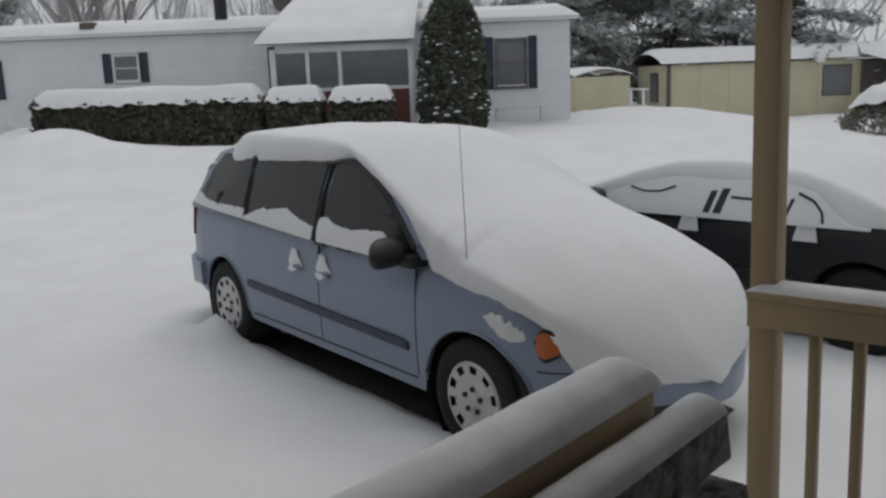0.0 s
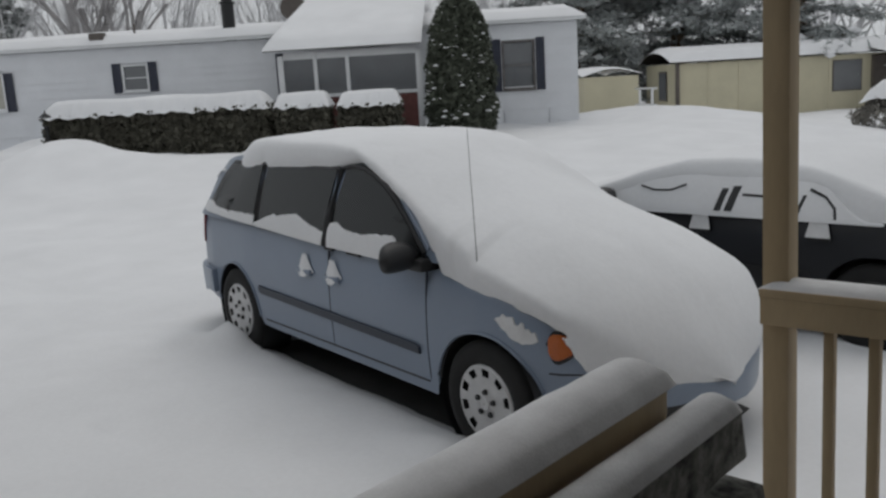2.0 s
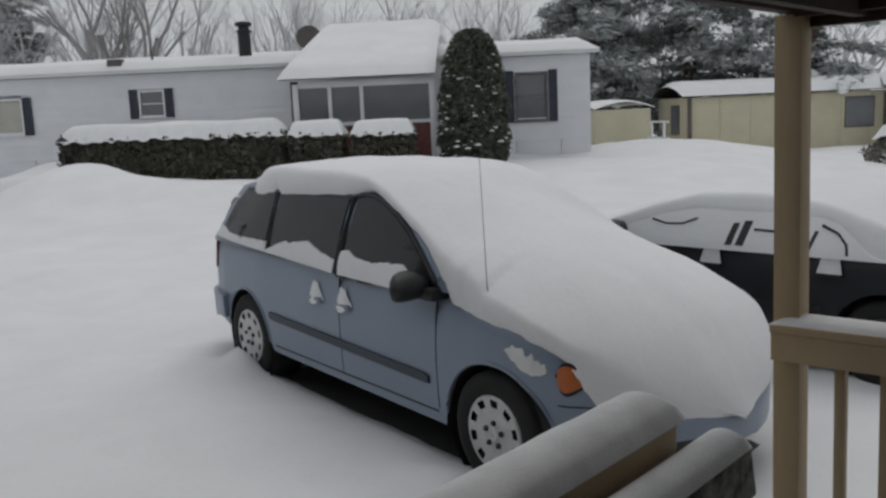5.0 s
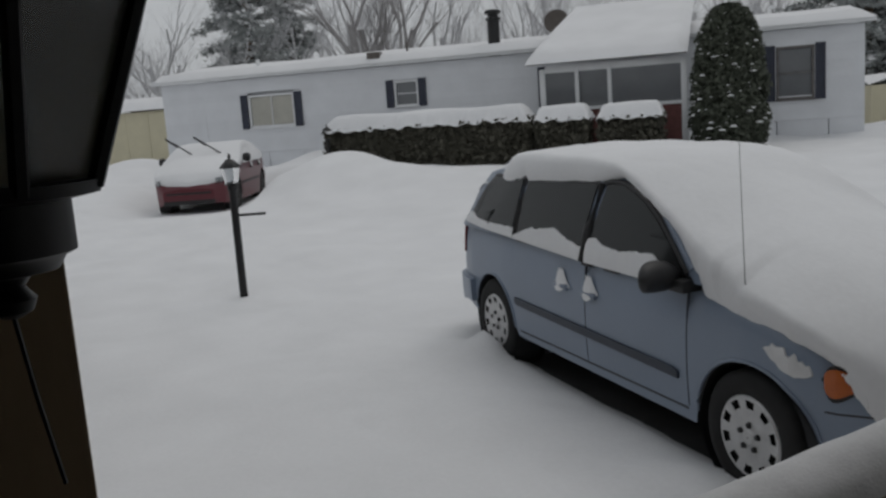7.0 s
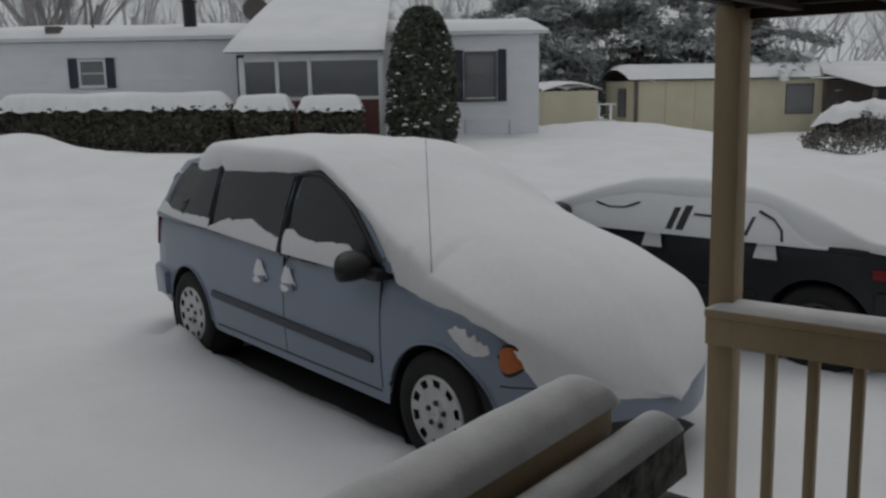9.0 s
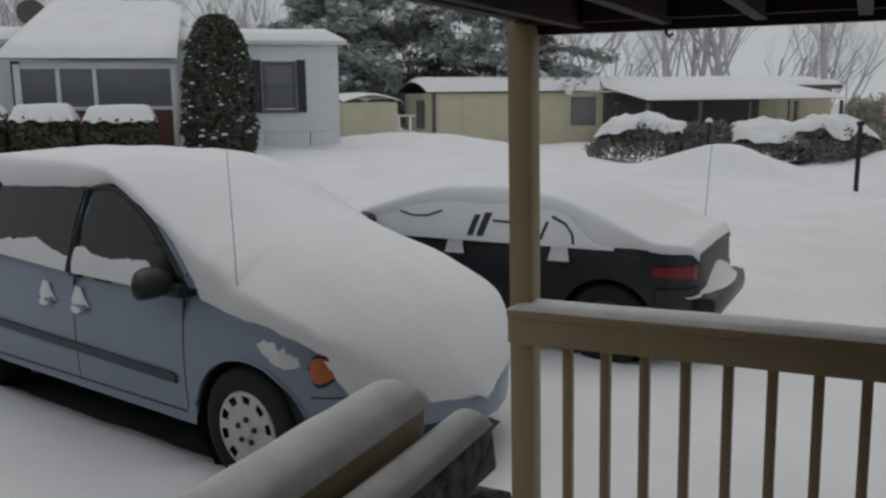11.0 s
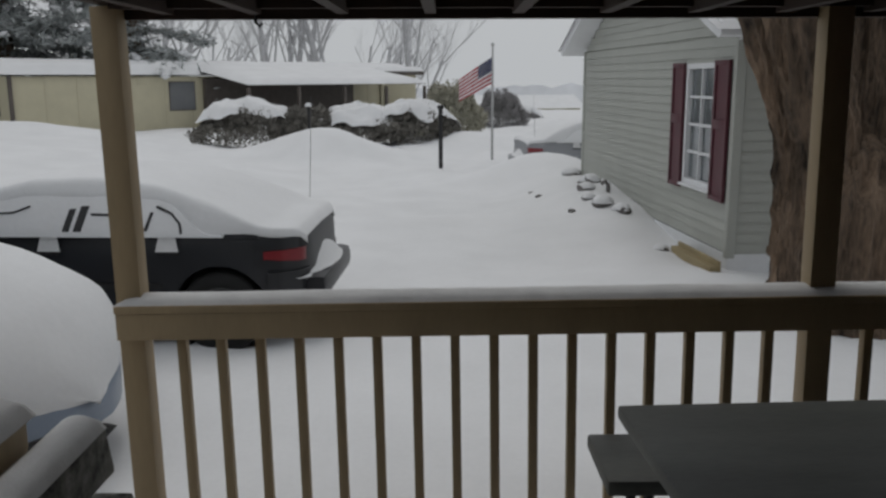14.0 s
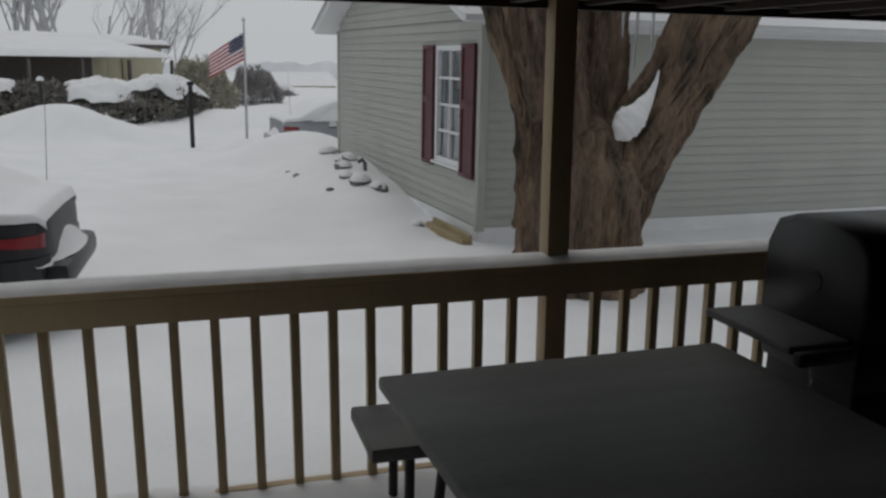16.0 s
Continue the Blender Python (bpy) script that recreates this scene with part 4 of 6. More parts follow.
    for x0, x1 in ((1.40, 1.50), (1.66, 1.80), (2.20, 2.46)):
        part("belt_seal", patch(P, x0, x1, lambda x: 0.975, lambda x: 0.990, cabin_y, 0.012, nx=10, nz=2), PLASTIC, ob)
    part("bumper_seam", patch(P, 3.27, 3.54, lambda x: 0.560, lambda x: 0.568, side_y, 0.002, nx=30, nz=2), PLASTIC, ob)
    part("bumper_grille", patch(P, 3.42, 3.72, lambda x: 0.30, lambda x: 0.37, side_y, 0.006, nx=30, nz=2), PLASTIC, ob)
    rb = part("rear_bumper", patch(P, -0.965, -0.385, lambda x: 0.40 + 0.02 * (x > -0.6), lambda x: 0.605, side_y, 0.045, nx=30, nz=5), BLUEPAINT, ob)
    part("bumper_beam", box(-1.02, -0.90, -0.62, 0.62, 0.41, 0.605, bevel=0.03), BLUEPAINT, rb)
    # wheel arch lips
    for wx in P["wheels"]:
        bm = bmesh.new()
        pts = []
        for k in range(25):
            t = math.pi * (0.02 + 0.96 * k / 24)
            x, z = wx + 0.380 * math.cos(t), 0.33 + 0.380 * math.sin(t)
            pts.append((x, -side_y(P, x, z) - 0.002, z))
        add_tube(bm, pts, 0.010, 6)
        part("arch_lip", bm, BLUEPAINT, ob)
        bm = bmesh.new()
        add_lathe(bm, [(0.374, 0.0), (0.374, 0.28), (0.05, 0.28)], 32, Matrix.Translation((wx, -0.94, 0.33)) @ pose(0, 0, 0, -90, 0, 0), cap=False)
        part("wheel_well", bm, PLASTIC, ob)
    # lamps
    def drop(x):
        k = (x - 3.27) / 0.155
        return math.sin(math.pi * min(1, max(0, k)) ** 0.55) if 0 < k < 1 else 0.0
    part("headlamp", patch(P, 3.26, 3.43, lambda x: 0.705 - 0.090 * drop(x), lambda x: 0.720 + 0.062 * drop(x), side_y, 0.005, nx=24), PLASTIC, ob)
    part("marker_lamp", patch(P, 3.275, 3.42, lambda x: 0.708 - 0.072 * drop(x), lambda x: 0.717 + 0.048 * drop(x), side_y, 0.012, nx=24), AMBER, ob, "amber marker lamp half under snow")
    part("tail_lamp", patch(P, -0.90, -0.63, lambda x: 0.80, lambda x: 1.04, side_y, 0.012, nx=12), REDLENS, ob, "red tail lamp")
    # handles
    for x in (1.12, 1.47):
        bm = bmesh.new()
        y = -side_y(P, x, 0.82)
        add_box(bm, x - 0.09, x + 0.09, y - 0.03, y + 0.01, 0.775, 0.815, bevel=0.012)
        part("door_handle", bm, BLUEPAINT, ob)
    # mirror
    bm = bmesh.new()
    rings = []
    for k in range(13):
        t = -1 + 2 * k / 12
        s = math.sqrt(max(0.02, 1 - abs(t) ** 2.6))
        rings.append([bm.verts.new((2.34 + 0.05 * t * t + 0.085 * s * math.cos(q) * (1.0 if math.cos(q) > 0 else 0.35), -1.095 + 0.125 * t, 1.06 + 0.085 * s * math.sin(q))) for q in [2 * math.pi * j / 16 for j in range(16)]])
    for r0, r1 in zip(rings, rings[1:]):
        for j in range(16):
            bm.faces.new((r0[j], r0[(j + 1) % 16], r1[(j + 1) % 16], r1[j]))
    bm.faces.new(rings[0]), bm.faces.new(rings[-1])
    mir = part("mirror", bm, PLASTIC, ob, "black door mirror")
    part("mirror_arm", box(2.34, 2.50, -1.03, -0.90, 0.98, 1.05, bevel=0.02), PLASTIC, mir)
    bm = bmesh.new()
    add_tube(bm, [(2.86, -0.94, 0.80), (2.86, -0.94, 0.96), (2.845, -0.94, 1.37), (2.83, -0.94, 1.75)], [0.004, 0.003, 0.002, 0.0015], 6)
    part("antenna", bm, ANTENNA, ob)
    # snow
    top = [(-0.76, 1.28), (-0.70, 1.38), (-0.62, 1.475), (-0.50, 1.55), (-0.36, 1.60), (-0.1, 1.64), (0.3, 1.66), (0.9, 1.665), (1.45, 1.66), (1.75, 1.64), (2.0, 1.58), (2.25, 1.485), (2.52, 1.375), (2.8, 1.27), (3.06, 1.165), (3.24, 1.075), (3.38, 0.985), (3.50, 0.885), (3.59, 0.775), (3.67, 0.655), (3.74, 0.51), (3.77, 0.42)]
    thick = [(-0.76, 0.0), (3.74, 0.0)]
    edge = [(-0.76, 0.03), (-0.3, 0.028), (0.3, 0.014), (2.5, 0.014), (3.2, 0.010), (3.5, 0.014), (3.74, 0.01)]
    foot = [(-0.76, 1.19), (-0.62, 1.29), (-0.45, 1.36), (-0.22, 1.40), (0.05, 1.395), (0.29, 1.405), (0.41, 1.435), (0.47, 1.475), (0.53, 1.43), (0.63, 1.435), (1.0, 1.452), (1.43, 1.482), (1.55, 1.498), (1.75, 1.512), (1.93, 1.49), (2.19, 1.374), (2.36, 1.245), (2.50, 1.10), (2.56, 0.975), (2.70, 0.955), (3.0, 0.895), (3.2, 0.845), (3.32, 0.80), (3.36, 0.74), (3.395, 0.60), (3.45, 0.51), (3.52, 0.475), (3.60, 0.455), (3.77, 0.44)]
    sn = solid("van_snow", snow_shell(P, -0.755, 3.77, top, thick, edge, foot, 3.6, n=190, seed=1.3, lee=0.1, ragged=0.45, bulge=0.018), SNOW, "thick smooth snow lying over the minivan", "snow", m=m, angle=180)
    ledge = lambda x: lerp_table([(-0.55, 1.085), (-0.4, 1.075), (1.4, 0.998), (2.46, 0.985)], x)
    for k, line in enumerate(([(-0.52, 1.10), (-0.45, 1.16), (-0.36, 1.155), (-0.25, 1.125), (-0.05, 1.115), (0.0, 1.095), (0.05, 1.115), (0.43, 1.112)], [(0.44, 1.06), (0.52, 1.085), (0.66, 1.13), (0.85, 1.145), (1.03, 1.172), (1.14, 1.135), (1.27, 1.105), (1.40, 1.085), (1.41, 1.04)], [(1.44, 1.06), (1.48, 1.145), (1.54, 1.165), (1.62, 1.13), (1.80, 1.108), (1.98, 1.13), (2.145, 1.138), (2.24, 1.09), (2.33, 1.02), (2.40, 0.99)])):
        part("window_snow", patch(P, line[0][0], line[-1][0], ledge, lambda x, t=line: max(ledge(x) + 0.004, lerp_table(t, x) + 0.012 * noise.noise((x * 16, k, 3)) + 0.006 * noise.noise((x * 45, k, 8))), cabin_y, 0.022, nx=110, nz=6), SNOW, sn)
    for x in (1.12, 1.47):
        bm = bmesh.new()
        y = -side_y(P, x, 0.82)
        add_grid(bm, 16, 10, lambda u, v: (x + (u - 0.5) * 0.21 * (1 - 0.72 * v ** 0.8), y - 0.005 - 0.035 * (1 - v) * math.sin(math.pi * u), 0.80 + 0.11 * v + 0.02 * noise.noise((u * 4, v * 4, x)) - 0.03 * math.sin(math.pi * u) * (1 - v)))
        part("handle_snow", bm, SNOW, sn)
    bm = patch(P, 2.98, 3.22, lambda x: 0.795 - 0.38 * (x - 3.0) - 0.045 * math.sin((x - 2.98) * 13) + 0.015 * noise.noise((x * 30, 9, 0)), lambda x: 0.80 - 0.33 * (x - 3.0) + 0.05 * math.sin((x - 2.98) * 13) + 0.045 * noise.noise((x * 22, 0, 0)) + 0.02 * noise.noise((x * 60, 3, 0)), side_y, 0.008, nx=40)
    part("fender_snow", bm, CRUST, sn)
    bm = patch(P, 3.345, 3.425, lambda x: 0.735 - 0.13 * sstep(3.345, 3.43, x) + 0.03 * noise.noise((x * 45, 1, 0)), lambda x: 0.742 + 0.06 * sstep(3.345, 3.40, x) + 0.02 * noise.noise((x * 45, 7, 0)), side_y, 0.022, nx=40)
    part("lamp_snow", bm, SNOW, sn)
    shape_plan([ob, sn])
    return ob


SEDAN = dict(
    half=[(-0.64, 0.42), (-0.62, 0.58), (-0.57, 0.71), (-0.45, 0.80), (-0.25, 0.86), (0.0, 0.87), (2.5, 0.87), (3.0, 0.84), (3.4, 0.74), (3.6, 0.55)],
    deck=[(-0.64, 0.55), (-0.625, 0.78), (-0.585, 0.875), (-0.3, 0.905), (0.3, 0.91), (2.2, 0.88), (2.9, 0.82), (3.4, 0.72), (3.6, 0.5)],
    low=[(-0.64, 0.34), (-0.4, 0.25), (0.5, 0.20), (3.0, 0.2), (3.6, 0.25)],
    roof=[(-0.30, 0.91), (0.1, 1.10), (0.45, 1.20), (0.9, 1.245), (1.4, 1.235), (1.75, 1.14), (2.35, 0.90)],
    belt=0.89, top=1.25, cab=0.86, lean=0.17, wheels=(0.0, 2.7), r=0.31, arch=0.36)


def build_sedan(m, label, color, buried=False):
    ob = thing("sedan", m, label, "car", "snow-covered sedans")
    P = SEDAN
    car_body(ob, P, color)
    panes(ob, P, [(1.18, 1.90, 0.92, 1.17, 0.06), (0.30, 1.06, 0.92, 1.17, 0.06)], sgns=(-1, 1))
    for s in (-1, 1):
        part("tail_lamp", patch(P, -0.60, -0.33, lambda x: 0.68 + 0.12 * (x + 0.62), lambda x: 0.78 - 0.03 * (x + 0.6), side_y, 0.008, nx=10, sgn=s), REDLENS, ob, "dark red tail lamp")
        part("bumper", patch(P, -0.62, -0.36, lambda x: 0.40, lambda x: 0.62, side_y, 0.03, nx=16, nz=4, sgn=s), color, ob)
        part("side_moulding", patch(P, 0.42, 2.28, lambda x: 0.50, lambda x: 0.54, side_y, 0.012, nx=30, nz=2, sgn=s), PLASTIC, ob)
        for x in (0.36, 1.23):
            y = s * side_y(P, x, 0.78)
            part("door_handle", box(x - 0.08, x + 0.08, min(y, y + s * 0.03), max(y, y + s * 0.03), 0.755, 0.79, bevel=0.01), PLASTIC, ob)
        bm = bmesh.new()
        add_lathe(bm, [(0.02, -0.09), (0.07, -0.07), (0.085, 0), (0.07, 0.07), (0.02, 0.09)], 12, Matrix.Translation((2.02, s * 0.96, 0.99)) @ pose(0, 0, 0, 90, 0, 0))
        mr = part("mirror", bm, PLASTIC, ob)
        part("mirror_arm", box(2.0, 2.07, min(s * 0.82, s * 0.9), max(s * 0.82, s * 0.9), 0.93, 0.97), PLASTIC, mr)
        part("headlamp", patch(P, 3.25, 3.55, lambda x: 0.60, lambda x: 0.70, side_y, 0.008, nx=8, sgn=s), PANE, ob)
        for wx in P["wheels"]:
            bm = bmesh.new()
            add_lathe(bm, [(0.355, 0.0), (0.355, 0.26), (0.05, 0.26)], 28, Matrix.Translation((wx, s * 0.84, 0.31)) @ pose(0, 0, 0, -90 if s < 0 else 90, 0, 0), cap=False)
            part("wheel_well", bm, PLASTIC, ob)
    part("grille", box(3.585, 3.615, -0.48, 0.48, 0.43, 0.465, bevel=0.01), PLASTIC, ob)
    bm = bmesh.new()
    add_tube(bm, [(-0.42, -0.5, 0.99), (-0.44, -0.5, 1.4), (-0.46, -0.5, 1.85)], [0.0035, 0.0028, 0.002], 5)
    part("antenna", bm, ANTENNA, ob)
    base = [(-0.612, 0.86), (-0.585, 0.905), (-0.54, 0.92), (-0.35, 0.93), (0.05, 1.07), (0.45, 1.21), (0.9, 1.255), (1.4, 1.245), (1.8, 1.14), (2.3, 0.97), (2.9, 0.86), (3.4, 0.75), (3.58, 0.62)]
    thick = [(-0.612, 0.004), (-0.58, 0.016), (-0.5, 0.03), (-0.25, 0.05), (0.2, 0.06), (1.2, 0.055), (2.2, 0.10), (3.2, 0.10), (3.58, 0.02)]
    edge = [(-0.63, 0.014), (0.1, 0.018), (0.2, 0.022), (2.0, 0.022), (3.58, 0.012)]
    foot = [(-0.612, 0.82), (-0.58, 0.86), (-0.4, 0.885), (0.10, 0.885), (0.17, 0.94), (0.27, 1.04), (0.45, 1.10), (1.45, 1.12), (1.75, 1.04), (2.1, 0.93), (2.3, 0.87), (2.9, 0.81), (3.3, 0.70), (3.58, 0.55)]
    if buried:
        base = [(x, z + (0.1 if 0.0 < x < 2 else 0.02)) for x, z in base]
    sn = solid("car_snow", snow_shell(P, -0.612, 3.57, base, thick, edge, foot, 3.0, n=110, seed=4.0 + m.translation.x, rough=0.012, ragged=0.3, bulge=0.005), SNOW, "smooth snow draped over the parked sedan", "snow", group="snow on sedans", m=m, angle=180)
    for s in (-1, 1):
        for x in (0.36, 1.23):
            y = side_y(P, x, 0.8)
            bm = bmesh.new()
            add_grid(bm, 8, 8, lambda u, v: (x + (u - 0.5) * (0.17 - 0.07 * v), s * (y + 0.004 + 0.03 * (1 - v)), 0.78 + 0.16 * v))
            part("handle_snow", bm, CRUST, sn)
    for s in (-1, 1):
        zt = lambda x: max(0.90, 0.89 + (min(1.18, lerp_table(P["roof"], x) - 0.03) - 0.89) * sstep(-0.02, 0.42, x))
        part("window_snow", patch(P, -0.05, 2.12, lambda x: 0.885, zt, cabin_y, 0.034, nx=50, nz=8, sgn=s), SNOW, sn)
    bm = bmesh.new()
    add_grid(bm, 16, 8, lambda u, v: (-0.755 + 0.15 * v + 0.17 * (2 * u - 1) ** 2, (2 * u - 1) * 0.76, 0.555 + 0.20 * v ** 1.5 * (1 - 0.5 * (2 * u - 1) ** 2) + 0.015 * noise.noise((u * 7, v * 3, 1))))
    part("bumper_snow", bm, SNOW, sn)
    bm = bmesh.new()
    add_box(bm, -0.75, -0.54, -0.66, 0.66, 0.36, 0.56, bevel=0.07)
    part("rear_bumper", bm, color, ob)
    return ob, sn


def sedan_window_gaps(ob, P=SEDAN):
    """Where the snow has slid off the side glass: dark slits and the pillar."""
    y = lambda x, z: cabin_y(P, x, z) + 0.031
    def strip(nm, pts, r):
        bm = bmesh.new()
        add_tube(bm, [(x, y(x, z) + dy, z) for x, z, dy in pts], r, 6)
        part(nm, bm, PLASTIC, ob)
    strip("window_seal", [(0.25, 0.91, 0.0), (0.265, 0.98, 0.0), (0.33, 1.05, 0.0), (0.44, 1.10, 0.01)], 0.011)
    strip("window_seal", [(1.38, 1.10, 0.01), (1.50, 1.055, 0.005), (1.64, 1.05, 0.005), (1.76, 1.08, 0.01)], 0.008)
    strip("window_seal", [(0.62, 1.07, 0.01), (0.75, 1.04, 0.005), (0.92, 1.045, 0.005)], 0.010)
    for x0, x1, z1 in ((0.985, 1.045, 1.10), (1.075, 1.125, 1.085)):
        part("pillar", patch(P, x0, x1, lambda x: 0.925, lambda x: z1 + 0.05 * (1.06 - x), cabin_y, 0.0375, nx=6, nz=6, sgn=1, rear=-0.26, front=-0.26), PLASTIC, ob, "black door pillar clear of snow")
    part("pillar", patch(P, 0.50, 0.525, lambda x: 0.93, lambda x: 1.06, cabin_y, 0.0375, nx=4, nz=6, sgn=1, rear=-0.3, front=-0.3), PLASTIC, ob, "black door pillar clear of snow")
    bm = bmesh.new()
    add_tube(bm, [(0.47, -0.52, 1.235), (0.28, -0.55, 1.165), (0.10, -0.56, 1.085)], [0.008, 0.016, 0.008], 6)
    part("window_seal", bm, PLASTIC, ob)
    strip("mirror_stub", [(1.98, 0.92, 0.02), (2.02, 0.96, 0.05)], 0.03)


build_van()
sed, _ = build_sedan(pose(-1.60, 6.92, 0.0, 0, 0, 180 - 2), "near-black sedan draped in snow, parked beside the van", DARKPAINT)
sedan_window_gaps(sed)
red, _ = build_sedan(pose(-21.55, 6.75, 0.12, 0, 0, -31) @ Matrix.Diagonal((1, 1, 1.17, 1)), "dark red sedan under snow with wipers raised", REDPAINT)
for s in (-0.42, 0.22):
    bm = bmesh.new()
    add_tube(bm, [(2.15, s + 0.25, 1.06), (2.2, s - 0.22, 1.36)], 0.016, 5)
    add_tube(bm, [(2.22, s - 0.10, 1.27), (2.23, s - 0.36, 1.44)], 0.022, 5)
    part("wiper", bm, BLACK, red)
part("air_dam", box(3.56, 3.62, -0.55, 0.55, 0.24, 0.32, bevel=0.01), PLASTIC, red)
build_sedan(pose(2.2, 18.4, -0.17, 0, 0, 8), "silver grey car half buried behind a snowbank", GREYPAINT, True)

# ---- plants ----
RNG = np.random.default_rng(7)


def leaf_mesh(name, pts, size, material, flat=0.0, long=1.0, wide=0.55):
    """Many small leaves, one four-sided blade at each point, turned at random."""
    n = len(pts)
    a = RNG.normal(size=(n, 3))
    a[:, 2] *= 1 - flat
    a /= np.linalg.norm(a, axis=1)[:, None] + 1e-9
    b = RNG.normal(size=(n, 3))
    b -= (b * a).sum(1)[:, None] * a
    b /= np.linalg.norm(b, axis=1)[:, None] + 1e-9
    s = size * RNG.uniform(0.6, 1.4, (n, 1))
    p = np.asarray(pts)
    v = np.stack([p - a * s * long, p + b * s * wide, p + a * s * long, p - b * s * wide], 1).reshape(-1, 3)
    me = bpy.data.meshes.new(name)
    me.from_pydata(v.tolist(), [], [(4 * i, 4 * i + 1, 4 * i + 2, 4 * i + 3) for i in range(n)])
    me.materials.append(material)
    return me


def put(name, me, parent, label="", kind=""):
    ob = new(name, me)
    ob.parent = parent
    return tagged(ob, label, kind=kind)


def lumps(bm, centers, n=10):
    """Rounded uneven lumps of snow (x, y, z, rx, ry, rz)."""
    for x, y, z, rx, ry, rz in centers:
        rings = []
        for j in range(7):
            t = j / 6.3 * math.pi / 2
            rings.append([bm.verts.new((x + rx * math.cos(t) * math.cos(q) * (1 + 0.18 * noise.noise((x + math.cos(q), y + math.sin(q), z))), y + ry * math.cos(t) * math.sin(q), z + rz * math.sin(t) * (1 + 0.2 * noise.noise((x * 3, y * 3, q))))) for q in [2 * math.pi * k / n for k in range(n)]])
        for r0, r1 in zip(rings, rings[1:]):
            for k in range(n):
                bm.faces.new((r0[k], r0[(k + 1) % n], r1[(k + 1) % n], r1[k]))
        bm.faces.new(rings[0][::-1]), bm.faces.new(rings[-1])


def hedge(name, m, w, d, h, z0, label, n, capped=0.26, round_=0.12):
    """A clipped hedge: a dense core, leaves over its faces and a blanket of snow on top; x along, y outward."""
    ob = thing(name, m, label, "hedge", "clipped hedges")
    bm = bmesh.new()
    vs = add_box(bm, 0.08, w - 0.08, -d + 0.08, -0.08, z0 - 0.2, h - 0.05)
    bmesh.ops.subdivide_edges(bm, edges=bm.edges[:], cuts=10, use_grid_fill=True)
    for v in bm.verts:
        k = noise.noise(v.co * 3) * 0.05
        v.co += Vector((k, k, 0.02 * noise.noise(v.co * 5)))
    part("core", bm, HEDGELEAF, ob)
    pts = []
    for _ in range(n):
        f = RNG.random()
        x, z = RNG.uniform(0, w), RNG.uniform(z0 - 0.05, h)
        sag = 0.10 * noise.noise((x * 1.5, z * 2.0, 1)) + 0.04 * noise.noise((x * 6, z * 6, 2))
        if f < 0.62:
            pts.append((x, -0.06 + sag + RNG.normal() * 0.04, z))
        elif f < 0.78:
            pts.append((RNG.choice([0.03, w - 0.03]) + RNG.normal() * 0.04 + sag, RNG.uniform(-d, 0), z))
        elif f < 0.92:
            pts.append((x, RNG.uniform(-d, 0), h - 0.03 + RNG.normal() * 0.04))
        else:
            pts.append((x, RNG.uniform(-0.02, 0.12), z))
    put("leaves", leaf_mesh("leaves", pts, 0.055, HEDGELEAF), ob, kind="stuff")
    bm = bmesh.new()

    def top(u, v):
        x, y = -0.05 + (w + 0.1) * u, -d - 0.03 + (d + 0.14) * v
        e = min(sstep(0, min(0.12, 0.35 / w), u), sstep(0, min(0.12, 0.35 / w), 1 - u), sstep(0, 0.3, v), sstep(0, 0.28, 1 - v)) ** 0.6
        rag = 0.10 * noise.noise((x * 5, y * 5, 3)) * (1 - e)
        return (x, y + 0.03 * noise.noise((x * 6, 0, 1)), h - 0.07 + capped * e * (1 + 0.16 * noise.noise((x * 0.9, y * 2, 5))) + rag)
    add_grid(bm, max(24, int(w * 22)), 18, top)
    part("snow_cap", bm, SNOW, ob, "thick rounded snow cap", angle=180)
    return ob


def column_shrub(m):
    ob = thing("evergreen_shrub", m, "tall dark rounded evergreen flecked with snow, beside the porch", "shrub")
    pts, fl = [], []
    bm = bmesh.new()
    R = lambda z: 0.86 * (0.90 + 0.12 * math.sin(z * 1.3)) * math.sqrt(max(0.0, 1 - max(0, (z - 2.5) / 1.3) ** 2.6)) * (0.86 + 0.14 * min(1, z))
    add_lathe(bm, [(0.78 * R(z), z) for z in (0.0, 0.4, 0.9, 1.5, 2.1, 2.6, 3.0, 3.3, 3.55, 3.7)], 20)
    part("core", bm, LEAFDARK, ob)
    for _ in range(15000):
        z, q = RNG.uniform(0.0, 3.78), RNG.uniform(0, 2 * math.pi)
        r = R(z) * (0.90 + 0.11 * noise.noise((3 * math.cos(q), 3 * math.sin(q), z * 2.4)) + 0.05 * noise.noise((9 * math.cos(q), 9 * math.sin(q), z * 7))) + RNG.normal() * 0.035
        pts.append((r * math.cos(q), r * math.sin(q), z))
    put("leaves", leaf_mesh("leaves", pts, 0.055, LEAFDARK), ob, kind="stuff")
    bm = bmesh.new()
    cs = []
    for _ in range(230):
        z, q = 0.15 + 3.4 * RNG.random(), RNG.uniform(0, 2 * math.pi)
        r = R(z) * 0.93
        s = 0.014 + 0.045 * RNG.random() ** 2 * (1.25 if z < 1.6 else 1)
        cs.append((r * math.cos(q), r * math.sin(q), z, s * 1.3, s * 1.3, s * 0.8))
    lumps(bm, cs, 7)
    ob2 = part("snow_dusting", bm, SNOW, ob)
    tagged(ob2, kind="stuff")
    return ob


